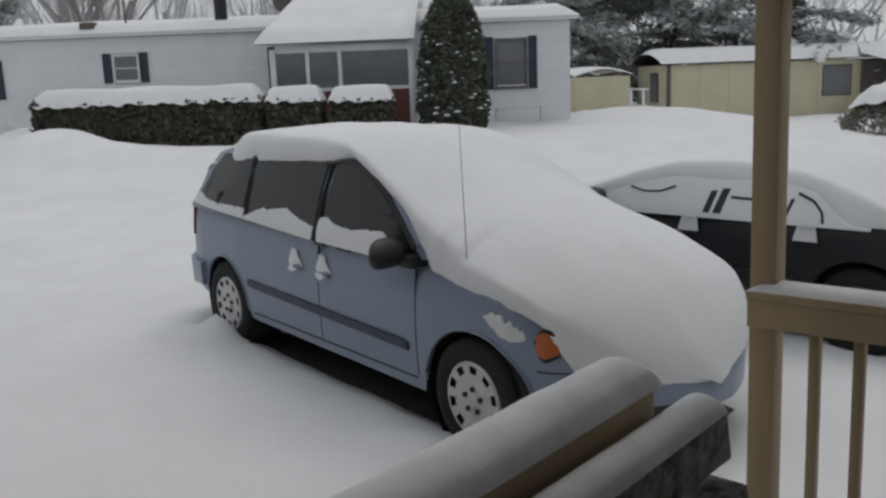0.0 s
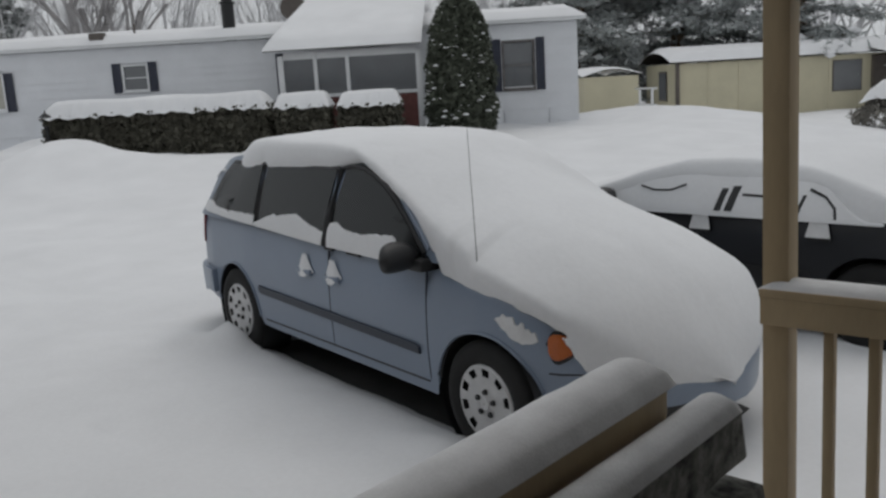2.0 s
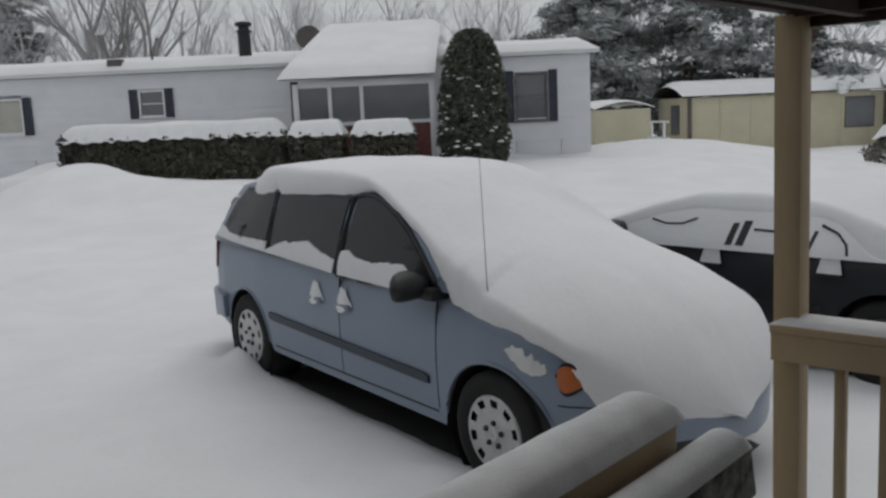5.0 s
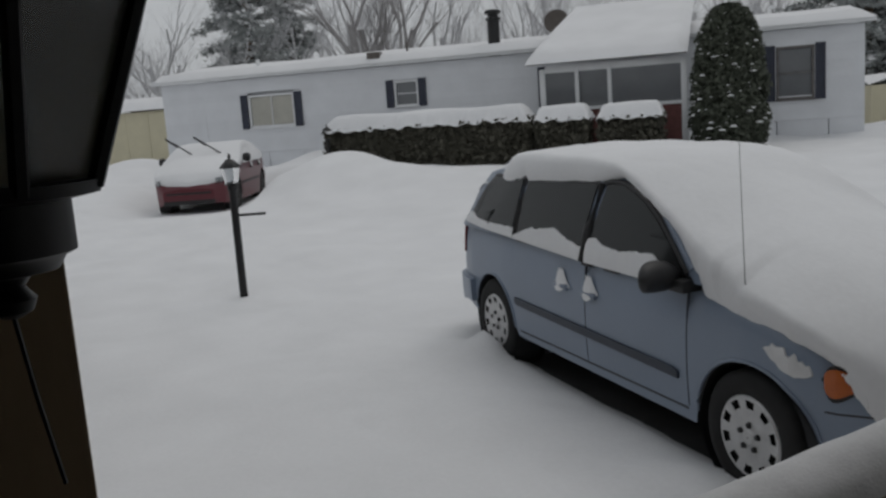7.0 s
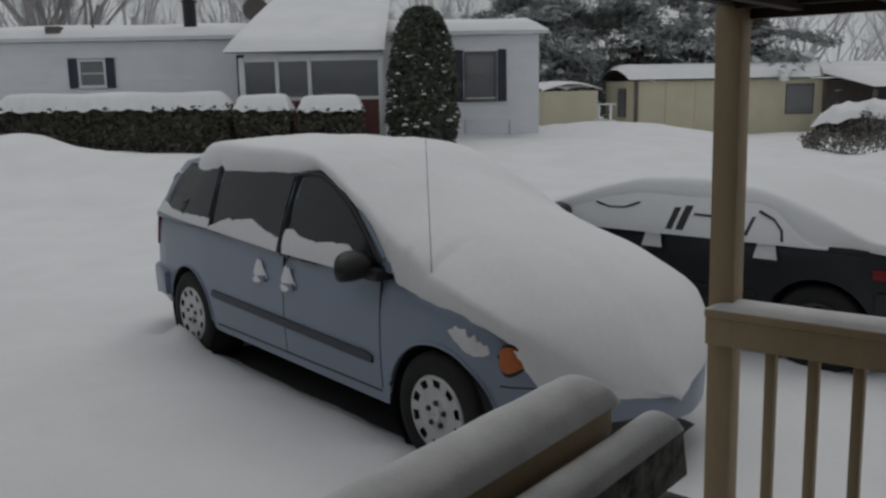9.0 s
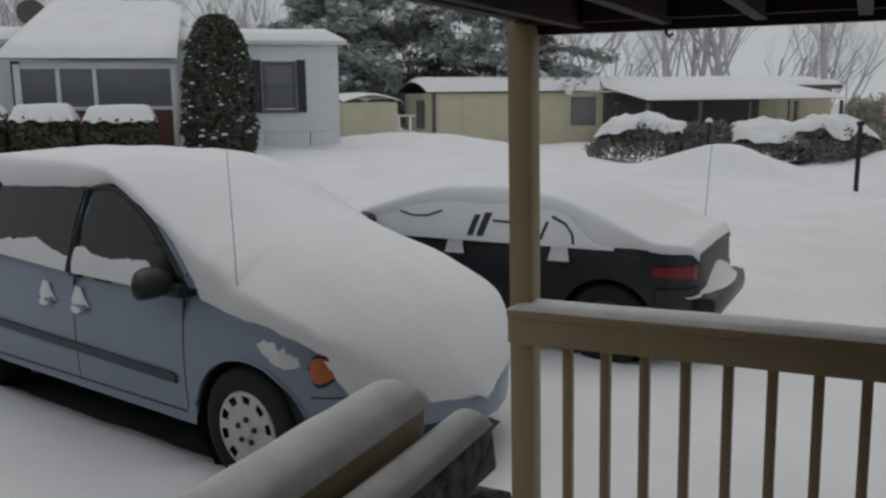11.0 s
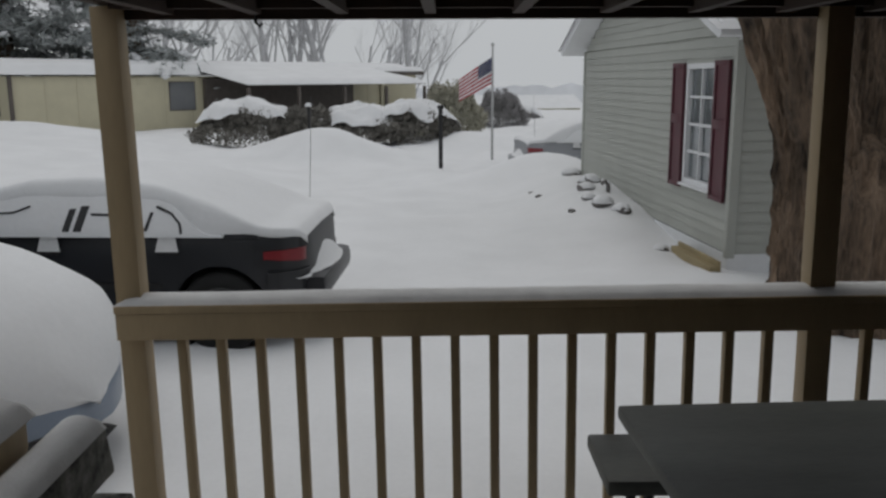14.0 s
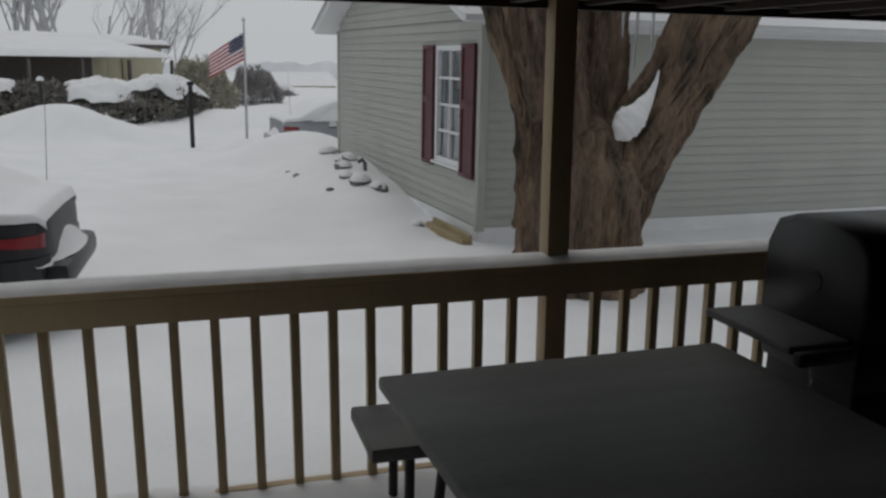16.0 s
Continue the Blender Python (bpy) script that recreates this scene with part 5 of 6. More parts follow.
def mound_bush(m, r, h, snow, label, n=2600, leaf=HEDGELEAF):
    ob = thing("bush", m, label, "bush", "snow-laden bushes")
    pts, cs = [], []
    for _ in range(int(n * 2.8)):
        q, t = RNG.uniform(0, 2 * math.pi), RNG.random() ** 0.7
        k = (0.9 + 0.22 * noise.noise((2 * math.cos(q), 2 * math.sin(q), t * 3 + r))) * (0.8 + 0.2 * RNG.random())
        pts.append((r * k * math.sqrt(1 - 0.85 * t * t) * math.cos(q), 0.8 * r * k * math.sqrt(1 - 0.85 * t * t) * math.sin(q), h * t * k))
    put("leaves", leaf_mesh("leaves", pts, 0.036, leaf, long=1.6), ob, kind="stuff")
    if snow:
        bm = bmesh.new()

        def cap(u, v):
            q = 2 * math.pi * u
            lim = 0.82 + 0.38 * noise.noise((1.6 * math.cos(q) + snow, 1.6 * math.sin(q), r)) + 0.10 * noise.noise((6 * math.cos(q), 6 * math.sin(q), snow))
            k = v * lim * (0.93 + 0.05 * math.sin(5 * q))
            z = h * math.sqrt(max(0.02, 1 - 0.85 * k * k)) * 0.93 + 0.11 * (1 - v ** 5) + 0.13 * noise.noise((3.5 * k * math.cos(q) + snow, 3.5 * k * math.sin(q), 2)) + 0.06 * noise.noise((9 * k * math.cos(q) + snow, 9 * k * math.sin(q), 4)) - 0.07 * v ** 8
            return (r * k * math.cos(q), 0.8 * r * k * math.sin(q), z)
        add_grid(bm, 64, 16, cap)
        part("snow_cap", bm, SNOW, ob, "clumped snow", angle=180)
    return ob


def limb_tree_mesh(seed, h, spread, stems=1, depth=5, thin=1.0):
    """Trunk and limbs of a bare tree, from tapering jointed tubes."""
    rng = random.Random(seed)
    big, small = bmesh.new(), bmesh.new()

    def grow(p, d, length, r, k):
        pts, rad = [p], [r]
        n = 4 if k < 2 else 3
        for i in range(n):
            d = (d + Vector((rng.gauss(0, 0.12), rng.gauss(0, 0.12), 0.05 if k else 0.02))).normalized()
            p = p + d * length / n
            pts.append(p)
            rad.append(r * (1 - 0.45 * (i + 1) / n))
        add_tube(big if k < 3 else small, pts, rad, 6 if k < 2 else (4 if k < 3 else 3), cap=False)
        if k >= depth:
            return
        kids = rng.randint(3, 4) if k else rng.randint(4, 6)
        for j in range(kids):
            t = 0.35 + 0.65 * (j + rng.random() * 0.6) / kids
            i = min(n - 1, int(t * n))
            q = pts[i].lerp(pts[i + 1], t * n - i)
            az = rng.uniform(0, 2 * math.pi)
            side = Vector((math.cos(az), math.sin(az), 0))
            nd = (d * 0.9 + side * spread + Vector((0, 0, 0.25))).normalized()
            grow(q, nd, length * rng.uniform(0.48, 0.72), rad[i] * rng.uniform(0.36, 0.54), k + 1)
    for s in range(stems):
        a = 2 * math.pi * s / stems + 0.5
        lean = Vector((0.32 * math.cos(a), 0.32 * math.sin(a), 1)) if stems > 1 else Vector((0.03, 0.02, 1))
        grow(Vector((0.15 * math.cos(a) * (stems > 1), 0.15 * math.sin(a) * (stems > 1), -0.4)), lean.normalized(), h * (0.5 if stems > 1 else 0.48), 0.021 * h * thin / (1 + 0.25 * (stems - 1)), 0)
    return big, small


def bare_tree(m, seed, h, spread=0.75, stems=1, label="tall bare deciduous tree, coloured pale for haze", wood_mat=HAZETWIG, thin=1.0):
    ob = thing("bare_tree", m, label, "tree", "bare winter trees")
    big, small = limb_tree_mesh(seed, h, spread, stems, thin=thin)
    part("trunk", big, wood_mat, ob)
    tagged(part("twig_crown", small, wood_mat, ob), kind="stuff")
    return ob


def pine(m, seed, h, label="large pine with drooping snow-laden boughs"):
    ob = thing("pine_tree", m, label, "tree", "pines")
    rng = random.Random(seed)
    bm = bmesh.new()
    add_tube(bm, [(0, 0, -0.4), (0.05, 0, h * 0.4), (0, 0.06, h * 0.8), (0, 0, h)], [0.028 * h, 0.021 * h, 0.01 * h, 0.02], 10)
    part("trunk", bm, BARK, ob)
    boughs = bmesh.new()
    pts, white = [], []
    z = 0.10 * h
    while z < h * 0.98:
        for _ in range(3):
            az = rng.uniform(0, 2 * math.pi)
            L = (0.36 * h) * (1 - z / h) ** 0.75 * rng.uniform(0.6, 1.1) + 0.4
            prev, line = Vector((0, 0, z)), [Vector((0, 0, z))]
            for i in range(6):
                t = (i + 1) / 6
                p = Vector((math.cos(az) * L * t, math.sin(az) * L * t, z + L * (0.16 * t - 0.34 * t * t)))
                line.append(p)
                m_ = int(52 * (0.5 + t))
                for _ in range(m_):
                    k = rng.random()
                    w = 0.16 * L * (0.4 + math.sin(math.pi * min(1, t * 0.9)))
                    c = prev.lerp(p, k) + Vector((rng.gauss(0, w * 0.75), rng.gauss(0, w * 0.75), rng.gauss(-0.06, 0.07)))
                    pts.append(tuple(c))
                    if rng.random() < 0.06:
                        white.append(tuple(c + Vector((0, 0, 0.10))))
                prev = p
            add_tube(boughs, line, [0.05, 0.045, 0.04, 0.03, 0.025, 0.02, 0.012], 4, cap=False)
        z += h * 0.034
    part("limbs", boughs, BARK, ob)
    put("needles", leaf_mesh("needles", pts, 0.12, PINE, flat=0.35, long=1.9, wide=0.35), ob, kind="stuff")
    put("snow_load", leaf_mesh("snow_load", white, 0.20, SNOW, flat=0.8, long=1.1), ob, kind="stuff")
    return ob


def tplace(u, s, z=0.0, turn=0.0):
    p = TL + TD * u + TN * s
    return Matrix.Translation((p.x, p.y, z)) @ pose(0, 0, 0, 0, 0, math.degrees(math.atan2(TD.y, TD.x)) + turn) @ Matrix.Identity(4)


def hedge_place(u, s):
    """x along the trailer, y outward from it."""
    p = TL + TD * u + TN * s
    return Matrix(((TD.x, TN.x, 0, p.x), (TD.y, TN.y, 0, p.y), (0, 0, 1, 0), (0, 0, 0, 1)))


hedge("hedge", hedge_place(7.45, 4.0), 5.12, 1.0, 1.72, 0.5, "long clipped brown-green hedge under thick snow", 14000, 0.38)
hedge("hedge", hedge_place(12.74, 4.0), 1.16, 0.95, 1.66, 0.7, "square clipped shrub capped with snow before the porch", 4200, 0.34)
hedge("hedge", hedge_place(14.15, 4.0), 1.36, 0.95, 1.62, 0.7, "square clipped shrub capped with snow before the porch", 4600, 0.34)
column_shrub(hedge_place(16.9, 2.75) @ Matrix.Translation((0, 0, 0.35)) @ Matrix.Diagonal((1.0, 1.0, 0.93, 1)))

mound_bush(pose(-5.45, 23.8, 0.25), 1.75, 1.2, 26, "grey-brown bush half covered with snow by the drive", 3600, GREYBUSH)
mound_bush(pose(-3.75, 24.0, 0.25), 1.35, 1.12, 0, "grey-brown bare bush between snow-laden ones", 3000, GREYBUSH)
mound_bush(pose(-2.35, 24.1, 0.3), 1.5, 1.0, 17, "grey-brown bush with clumped snow by the drive", 3000, GREYBUSH)
mound_bush(pose(-0.90, 24.0, 0.3), 1.4, 1.1, 33, "grey-brown bush with clumped snow by the drive", 3000, GREYBUSH)
# Straw colour of the shrub, raised further to put haze over it.
PALE = mat("haze_pale_straw_shrub", (0.40, 0.385, 0.31), 0.9, 0.25, 3, 30, 0.2, 0.01)
mound_bush(pose(0.1, 30.0, -0.1), 1.35, 2.15, 0, "straw-coloured winter shrub paled for haze", 6500, PALE)
# The haze-lightened twig colour serves the two farther shrubs.
mound_bush(pose(2.2, 36.0, -0.3), 1.3, 2.0, 0, "upright shrub near the flagpole, greyed for haze", 5000, TWIG)
mound_bush(pose(3.6, 44.0, -0.6), 1.6, 1.3, 4, "low grey shrub far down the slope", 1800, TWIG)

pine(pose(-21.5, 33.6, 0.1), 3, 11.0)
pine(pose(-19.0, 38.0, 0.1, 0, 0, 40), 5, 13.0)
pine(pose(-13.8, 39.0, 0.1, 0, 0, 80), 8, 12.0)
pine(pose(-58.0, 20.5, 0.1, 0, 0, 10), 17, 15.0)
pine(pose(-62.0, 25.0, 0.1, 0, 0, 70), 19, 14.0)
pine(pose(-23.5, 36.0, 0.1, 0, 0, 20), 11, 12.5)

# Trees take twig colours with the haze already in them.
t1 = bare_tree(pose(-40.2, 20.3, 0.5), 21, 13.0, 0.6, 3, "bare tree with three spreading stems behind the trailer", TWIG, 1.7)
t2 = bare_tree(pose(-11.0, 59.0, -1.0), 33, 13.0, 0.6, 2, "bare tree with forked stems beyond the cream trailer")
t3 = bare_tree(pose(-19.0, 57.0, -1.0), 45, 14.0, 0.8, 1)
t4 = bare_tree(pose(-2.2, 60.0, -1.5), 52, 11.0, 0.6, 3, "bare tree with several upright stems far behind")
wood = random.Random(4)
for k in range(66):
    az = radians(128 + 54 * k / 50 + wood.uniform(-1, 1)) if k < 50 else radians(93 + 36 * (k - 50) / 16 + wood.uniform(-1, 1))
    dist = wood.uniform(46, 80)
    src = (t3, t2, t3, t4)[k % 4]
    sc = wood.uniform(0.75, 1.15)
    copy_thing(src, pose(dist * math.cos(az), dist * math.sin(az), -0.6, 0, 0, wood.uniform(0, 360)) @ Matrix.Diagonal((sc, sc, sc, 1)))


def build_backdrop():
    """Low woods on the skyline beyond the yards, with haze put into their pale colour."""
    bm = bmesh.new()
    rows = []
    for i in range(241):
        a = radians(40 + 150 * i / 240)
        r = 170
        hgt = 1.0 + 1.6 * noise.noise((i * 0.08, 0, 0)) + 1.2 * noise.noise((i * 0.5, 1, 0)) + (4.0 if a > radians(118) else 0)
        rows.append([bm.verts.new((r * math.cos(a), r * math.sin(a), z)) for z in (-6.0, hgt * 0.5 - 1.5, hgt - 0.6)])
    for r0, r1 in zip(rows, rows[1:]):
        for j in range(2):
            bm.faces.new((r0[j], r1[j], r1[j + 1], r0[j + 1]))
    m = mat("haze_pale_woods", (0.78, 0.79, 0.81), 1.0, 0.10, 0.12, 0.6, 0.0, 0.01)
    solid("backdrop", bm, m, "distant woods on the skyline, coloured pale for haze", "woods", "structure")


build_backdrop()


def big_tree():
    """The old forked tree between the porch and the grey house."""
    ob = thing("forked_tree", pose(3.2, 6.75, 0), "old forked tree with deeply furrowed brown bark, snow in its fork", "tree")

    def bole(pts, radii, seed, n=90, sub=22):
        bm = bmesh.new()
        rings = []
        P = [Vector(p) for p in pts]
        m_ = (len(P) - 1) * sub
        for i in range(m_ + 1):
            t = i / sub
            k = min(len(P) - 2, int(t))
            f = t - k
            f2 = f * f * (3 - 2 * f)
            c = P[k].lerp(P[k + 1], f)
            r = radii[k] + (radii[k + 1] - radii[k]) * f2
            d = (P[min(k + 1, len(P) - 1)] - P[k]).normalized()
            a = Vector((0, 1, 0)).cross(d).normalized()
            b = d.cross(a)
            ring = []
            for j in range(n):
                q = 2 * math.pi * j / n
                cx, cy = math.cos(q), math.sin(q)
                ridge = abs(noise.noise((cx * 4.2 + seed, cy * 4.2, c.z * 1.1))) * 0.15 + abs(noise.noise((cx * 12 + seed, cy * 12, c.z * 3.2))) * 0.09
                swell = 0.12 * noise.noise((cx * 1.3 + seed, cy * 1.3, c.z * 0.8))
                rr = r * (1.03 + swell) - ridge * min(1, r / 0.4)
                ring.append(bm.verts.new(c + (a * cx + b * cy * 0.85) * rr))
            rings.append(ring)
        for r0, r1 in zip(rings, rings[1:]):
            for j in range(n):
                bm.faces.new((r0[j], r0[(j + 1) % n], r1[(j + 1) % n], r1[j]))
        return bm
    part("trunk", bole([(0.05, 0, -0.2), (0.055, 0, 0.45), (0.06, 0, 0.95), (0.11, 0.03, 1.30), (0.14, 0.08, 1.55)], [0.66, 0.60, 0.59, 0.44, 0.10], 0.0), BARK, ob)
    part("limb", bole([(-0.12, 0.05, 0.6), (-0.20, 0.0, 1.1), (-0.27, 0.0, 1.55), (-0.38, 0.0, 1.95), (-0.48, 0.0, 2.4), (-0.75, 0.1, 3.6), (-0.9, 0.2, 6.0)], [0.42, 0.38, 0.35, 0.36, 0.40, 0.36, 0.25], 3.0), BARK, ob)
    part("limb", bole([(0.22, 0.0, 0.6), (0.40, 0.0, 1.05), (0.64, 0.0, 1.42), (0.90, -0.03, 1.85), (1.18, -0.05, 2.38), (1.85, -0.1, 3.6), (2.5, 0.0, 6.0)], [0.42, 0.40, 0.35, 0.33, 0.38, 0.34, 0.2], 7.0), BARK, ob)
    part("limb", bole([(0.20, 0.30, 0.9), (0.26, 0.42, 1.6), (0.30, 0.52, 2.4), (0.40, 0.7, 4.0), (0.5, 1.0, 6.5)], [0.36, 0.37, 0.36, 0.30, 0.15], 11.0), BARK, ob)
    bm = bmesh.new()
    spine = [(0.20, -0.29, 1.37, 0.02), (0.22, -0.30, 1.43, 0.085), (0.27, -0.30, 1.49, 0.125), (0.34, -0.29, 1.56, 0.115), (0.42, -0.27, 1.63, 0.085), (0.48, -0.25, 1.70, 0.055), (0.53, -0.23, 1.77, 0.035), (0.57, -0.22, 1.85, 0.022), (0.60, -0.20, 1.95, 0.006)]
    def drift(u, v):
        t = u * (len(spine) - 1.001)
        k = int(t)
        f = sstep(0, 1, t - k) * 0.5 + (t - k) * 0.5
        x, y, z, r = [p + (q - p) * f for p, q in zip(spine[k], spine[k + 1])]
        a = 2 * math.pi * v
        r *= 1 + 0.30 * noise.noise((x * 9, z * 9, 2 * math.cos(a))) + 0.22 * noise.noise((x * 26, z * 26, 4 * math.sin(a)))
        return (x - 0.75 * r * math.cos(a), y - 0.65 * r * math.sin(a), z + 0.75 * r * math.cos(a))
    add_grid(bm, 70, 24, drift)
    tagged(solid("fork_snow", bm, SNOW, "snow caught in the fork of the tree", "snow", m=pose(3.2, 6.75, 0), angle=180))


big_tree()

# ---- yard things ----
def post_lamp(m, h, label, arm=True, glassy=True):
    ob = thing("lamp_post", m, label, "lamp post", "yard lamp posts")
    bm = bmesh.new()
    add_tube(bm, [(0, 0, -0.5), (0, 0, h - 0.24)], [0.048, 0.044], 10)
    add_lathe(bm, [(0.05, h - 0.30), (0.06, h - 0.28), (0.05, h - 0.24)], 10)
    part("pole", bm, BLACK, ob)
    if arm:
        part("crossbar", box(-0.03, 0.35, -0.015, 0.015, h - 0.60, h - 0.57, bevel=0.004), BLACK, ob)
    bm = bmesh.new()
    add_lathe(bm, [(0.06, h - 0.24), (0.09, h - 0.22), (0.07, h - 0.21)], 6)
    part("lamp_base", bm, BLACK, ob)
    if glassy:
        bm = bmesh.new()
        add_lathe(bm, [(0.075, h - 0.21), (0.11, h - 0.04)], 6, cap=False)
        part("lamp_glass", bm, PANE, ob, "clear lantern glass", angle=20)
    bm = bmesh.new()
    add_lathe(bm, [(0.13, h - 0.04), (0.12, h - 0.02), (0.05, h + 0.05), (0.015, h + 0.07), (0.02, h + 0.10), (0.004, h + 0.13)], 6)
    part("lamp_cap", bm, BLACK, ob)
    return ob


post_lamp(pose(-9.74, 3.1, 0.2, 0, 0, 60), 1.36, "black yard lamp post with a lantern, standing in snow")
p = TL + TD * 7.82 + TN * 4.6
post_lamp(pose(p.x, p.y, 0.95), 0.80, "small black yard lamp at the end of the hedge", False, False)
ob = thing("sign_post", pose(-0.1, 18.9, 0), "slim black post standing in the snow", "post")
part("pole", box(-0.045, 0.045, -0.045, 0.045, -0.3, 1.36, bevel=0.008), BLACK, ob)
part("cap", box(-0.07, 0.07, -0.07, 0.07, 1.36, 1.44, bevel=0.02), BLACK, ob)
ob = thing("marker_post", pose(-3.45, 21.9, 0.4), "thin grey post with a snowy ball top among bushes", "post")
bm = bmesh.new()
add_tube(bm, [(0, 0, -0.2), (0, 0, 0.95)], 0.03, 8)
part("pole", bm, BLACK, ob)
bm = bmesh.new()
lumps(bm, [(0, 0, 0.93, 0.09, 0.09, 0.1)])
part("cap", bm, SNOW, ob)


def flagpole():
    ob = thing("flagpole", pose(1.13, 20.9, 0), "slim silver flagpole flying a striped flag in snow", "flagpole")
    bm = bmesh.new()
    add_tube(bm, [(0, 0, -0.3), (0, 0, 1.4), (0, 0, 2.74)], [0.035, 0.03, 0.022], 10)
    part("pole", bm, mat("galvanised_pole", (0.45, 0.45, 0.45), 0.4, 0.15, 8, 50, 0.1, 0.002, metal=0.6), ob)
    bm = bmesh.new()
    add_lathe(bm, [(0.005, 2.74), (0.035, 2.76), (0.045, 2.79), (0.03, 2.83), (0.005, 2.85)], 10)
    part("finial", bm, SILVER, ob)
    red, white, blue = mat("flag_red", (0.40, 0.03, 0.05), 0.8), mat("flag_white", (0.75, 0.75, 0.75), 0.8), mat("flag_blue", (0.03, 0.035, 0.09), 0.8)

    def cloth(u, v):
        # u along the fly, v down the hoist; the cloth droops and folds in the wind
        x = -0.02 - 0.78 * u ** 0.95
        z = 2.50 - 0.62 * v - 0.52 * u + 0.10 * u * v
        y = 0.10 * math.sin(7 * u + 1.5 * v) * u + 0.03 * math.sin(15 * u)
        return (x, y, z)
    n = 13
    for k in range(n):
        bm = bmesh.new()
        u0 = 0.4 if k < 7 else 0.0
        add_grid(bm, 16, 2, lambda u, v: cloth(u0 + (1 - u0) * u, (k + v) / n))
        part("flag_stripe", bm, red if k % 2 == 0 else white, ob, "red stripe" if k % 2 == 0 else "white stripe")
    bm = bmesh.new()
    add_grid(bm, 10, 10, lambda u, v: cloth(0.4 * u, v * 7 / n))
    c = part("flag_canton", bm, blue, ob, "dark blue canton with small white stars")
    for i in range(5):
        for j in range(4):
            x, y, z = cloth(0.4 * (i + 0.5) / 5, (j + 0.5) * 7 / n / 4)
            part("star", box(x - 0.012, x + 0.012, y - 0.006, y + 0.006, z - 0.012, z + 0.012), white, c)


flagpole()


def rock(x, y, z, s, snow=True):
    rng = random.Random(int(x * 100 + y * 10))
    z = snow_height(x, y) - 0.02 * s
    ob = thing("rock", pose(x, y, z, 0, 0, rng.uniform(0, 360)), "dark garden rock capped with snow along the house", "rock", "garden rocks")
    bm = bmesh.new()
    s *= 0.62
    bmesh.ops.create_icosphere(bm, subdivisions=3, radius=s)
    for v in bm.verts:
        v.co *= 1 + 0.35 * noise.noise(v.co * (2.2 / s) * 0.5 + Vector((x, y, z)))
        v.co.z *= 0.62
    part("stone", bm, STONE, ob, angle=30)
    if snow:
        bm = bmesh.new()
        lumps(bm, [(0.02, 0, 0.14 * s, s * 1.05, s * 1.0, s * 0.7), (-s * 0.5, s * 0.2, 0.1 * s, s * 0.5, s * 0.5, s * 0.5)], 14)
        part("snow_cap", bm, SNOW, ob, angle=180)


for x, y, z, s in ((2.2, 15.0, 0.3, 0.28), (2.22, 13.1, 0.28, 0.26), (2.05, 12.4, 0.26, 0.2), (2.14, 11.45, 0.2, 0.24), (2.35, 11.2, 0.16, 0.2), (2.0, 11.8, 0.2, 0.16), (2.5, 9.65, 0.08, 0.13)):
    rock(x, y, z, s)
for x, y, z, s in ((1.72, 11.4, 0.10, 0.09), (1.46, 13.2, 0.14, 0.09), (1.43, 14.1, 0.14, 0.08)):
    rock(x, y, z, s, False)
bm = bmesh.new()
add_tube(bm, [(2.34, 12.2, 0.1), (2.34, 12.2, 0.50), (2.30, 12.2, 0.56), (2.24, 12.2, 0.52)], 0.03, 8)
solid("vent_pipe", bm, STONE, "bent grey pipe standing by the house wall", "pipe")
YELLOW = mat("yellow_treated_timber", (0.30, 0.24, 0.13), 0.7, 0.2, 4, 40, 0.2, 0.003)
ob = thing("edging_timber", pose(2.83, 8.55, 0, 0, 0, 5), "yellow treated timber edging at the house foot", "timber")
part("plank", box(-0.06, -0.02, -0.05, 1.1, -0.1, 0.17, bevel=0.01), YELLOW, ob)
part("ledge", box(-0.14, -0.06, -0.05, 1.1, -0.1, 0.12, bevel=0.01), YELLOW, ob)

# a small shed, a frame and a low box beside the cream trailer
ob = thing("shed", pose(-16.6, 25.2, 0.1, 0, 0, -32), "small cream garden shed behind the trailer home", "shed")
part("wall", box(-1.2, 1.2, 0, 2.0, -0.3, 1.75), TANSIDING, ob, smooth=False)
bm = bmesh.new()
add_grid(bm, 12, 8, lambda u, v: (-1.3 + 2.6 * u, -0.1 + 2.2 * v, 1.77 + 0.22 * math.sin(math.pi * v) + 0.1 * math.sin(math.pi * u) ** 0.3))
part("roof_snow", bm, SNOW, ob, angle=180)
ob = thing("garden_frame", pose(-13.9, 25.6, 0.1, 0, 0, -28), "white garden trellis frame before the pines", "trellis")
for x in (-0.35, 0.35):
    part("upright", box(x - 0.035, x + 0.035, -0.03, 0.03, -0.3, 1.3, bevel=0.006), WHITETRIM, ob)
for z in (0.75, 1.27):
    part("crossbar", box(-0.6, 0.6, -0.025, 0.025, z, z + 0.06, bevel=0.006), WHITETRIM, ob)
ob = thing("storage_box", pose(-13.5, 25.0, 0.1, 0, 0, -28), "low cream storage box under snow", "box")
part("body", box(-0.5, 0.5, -0.3, 0.3, -0.3, 0.42, bevel=0.02), TANSIDING, ob)
bm = bmesh.new()
lumps(bm, [(0, 0, 0.42, 0.6, 0.42, 0.25)], 16)
part("snow_cap", bm, SNOW, ob, angle=180)
ob = thing("outbuilding", pose(-2.4, 44.0, -1.0, 0, 0, 14), "small far outbuilding with a snowy flat roof", "shed")
part("wall", box(-0.9, 0.9, 0, 2.0, -1.0, 3.2), TANSIDING, ob, smooth=False)
part("fascia", box(-1.25, 1.25, -0.3, 2.3, 3.2, 3.38, bevel=0.01), FASCIA, ob)
bm = bmesh.new()
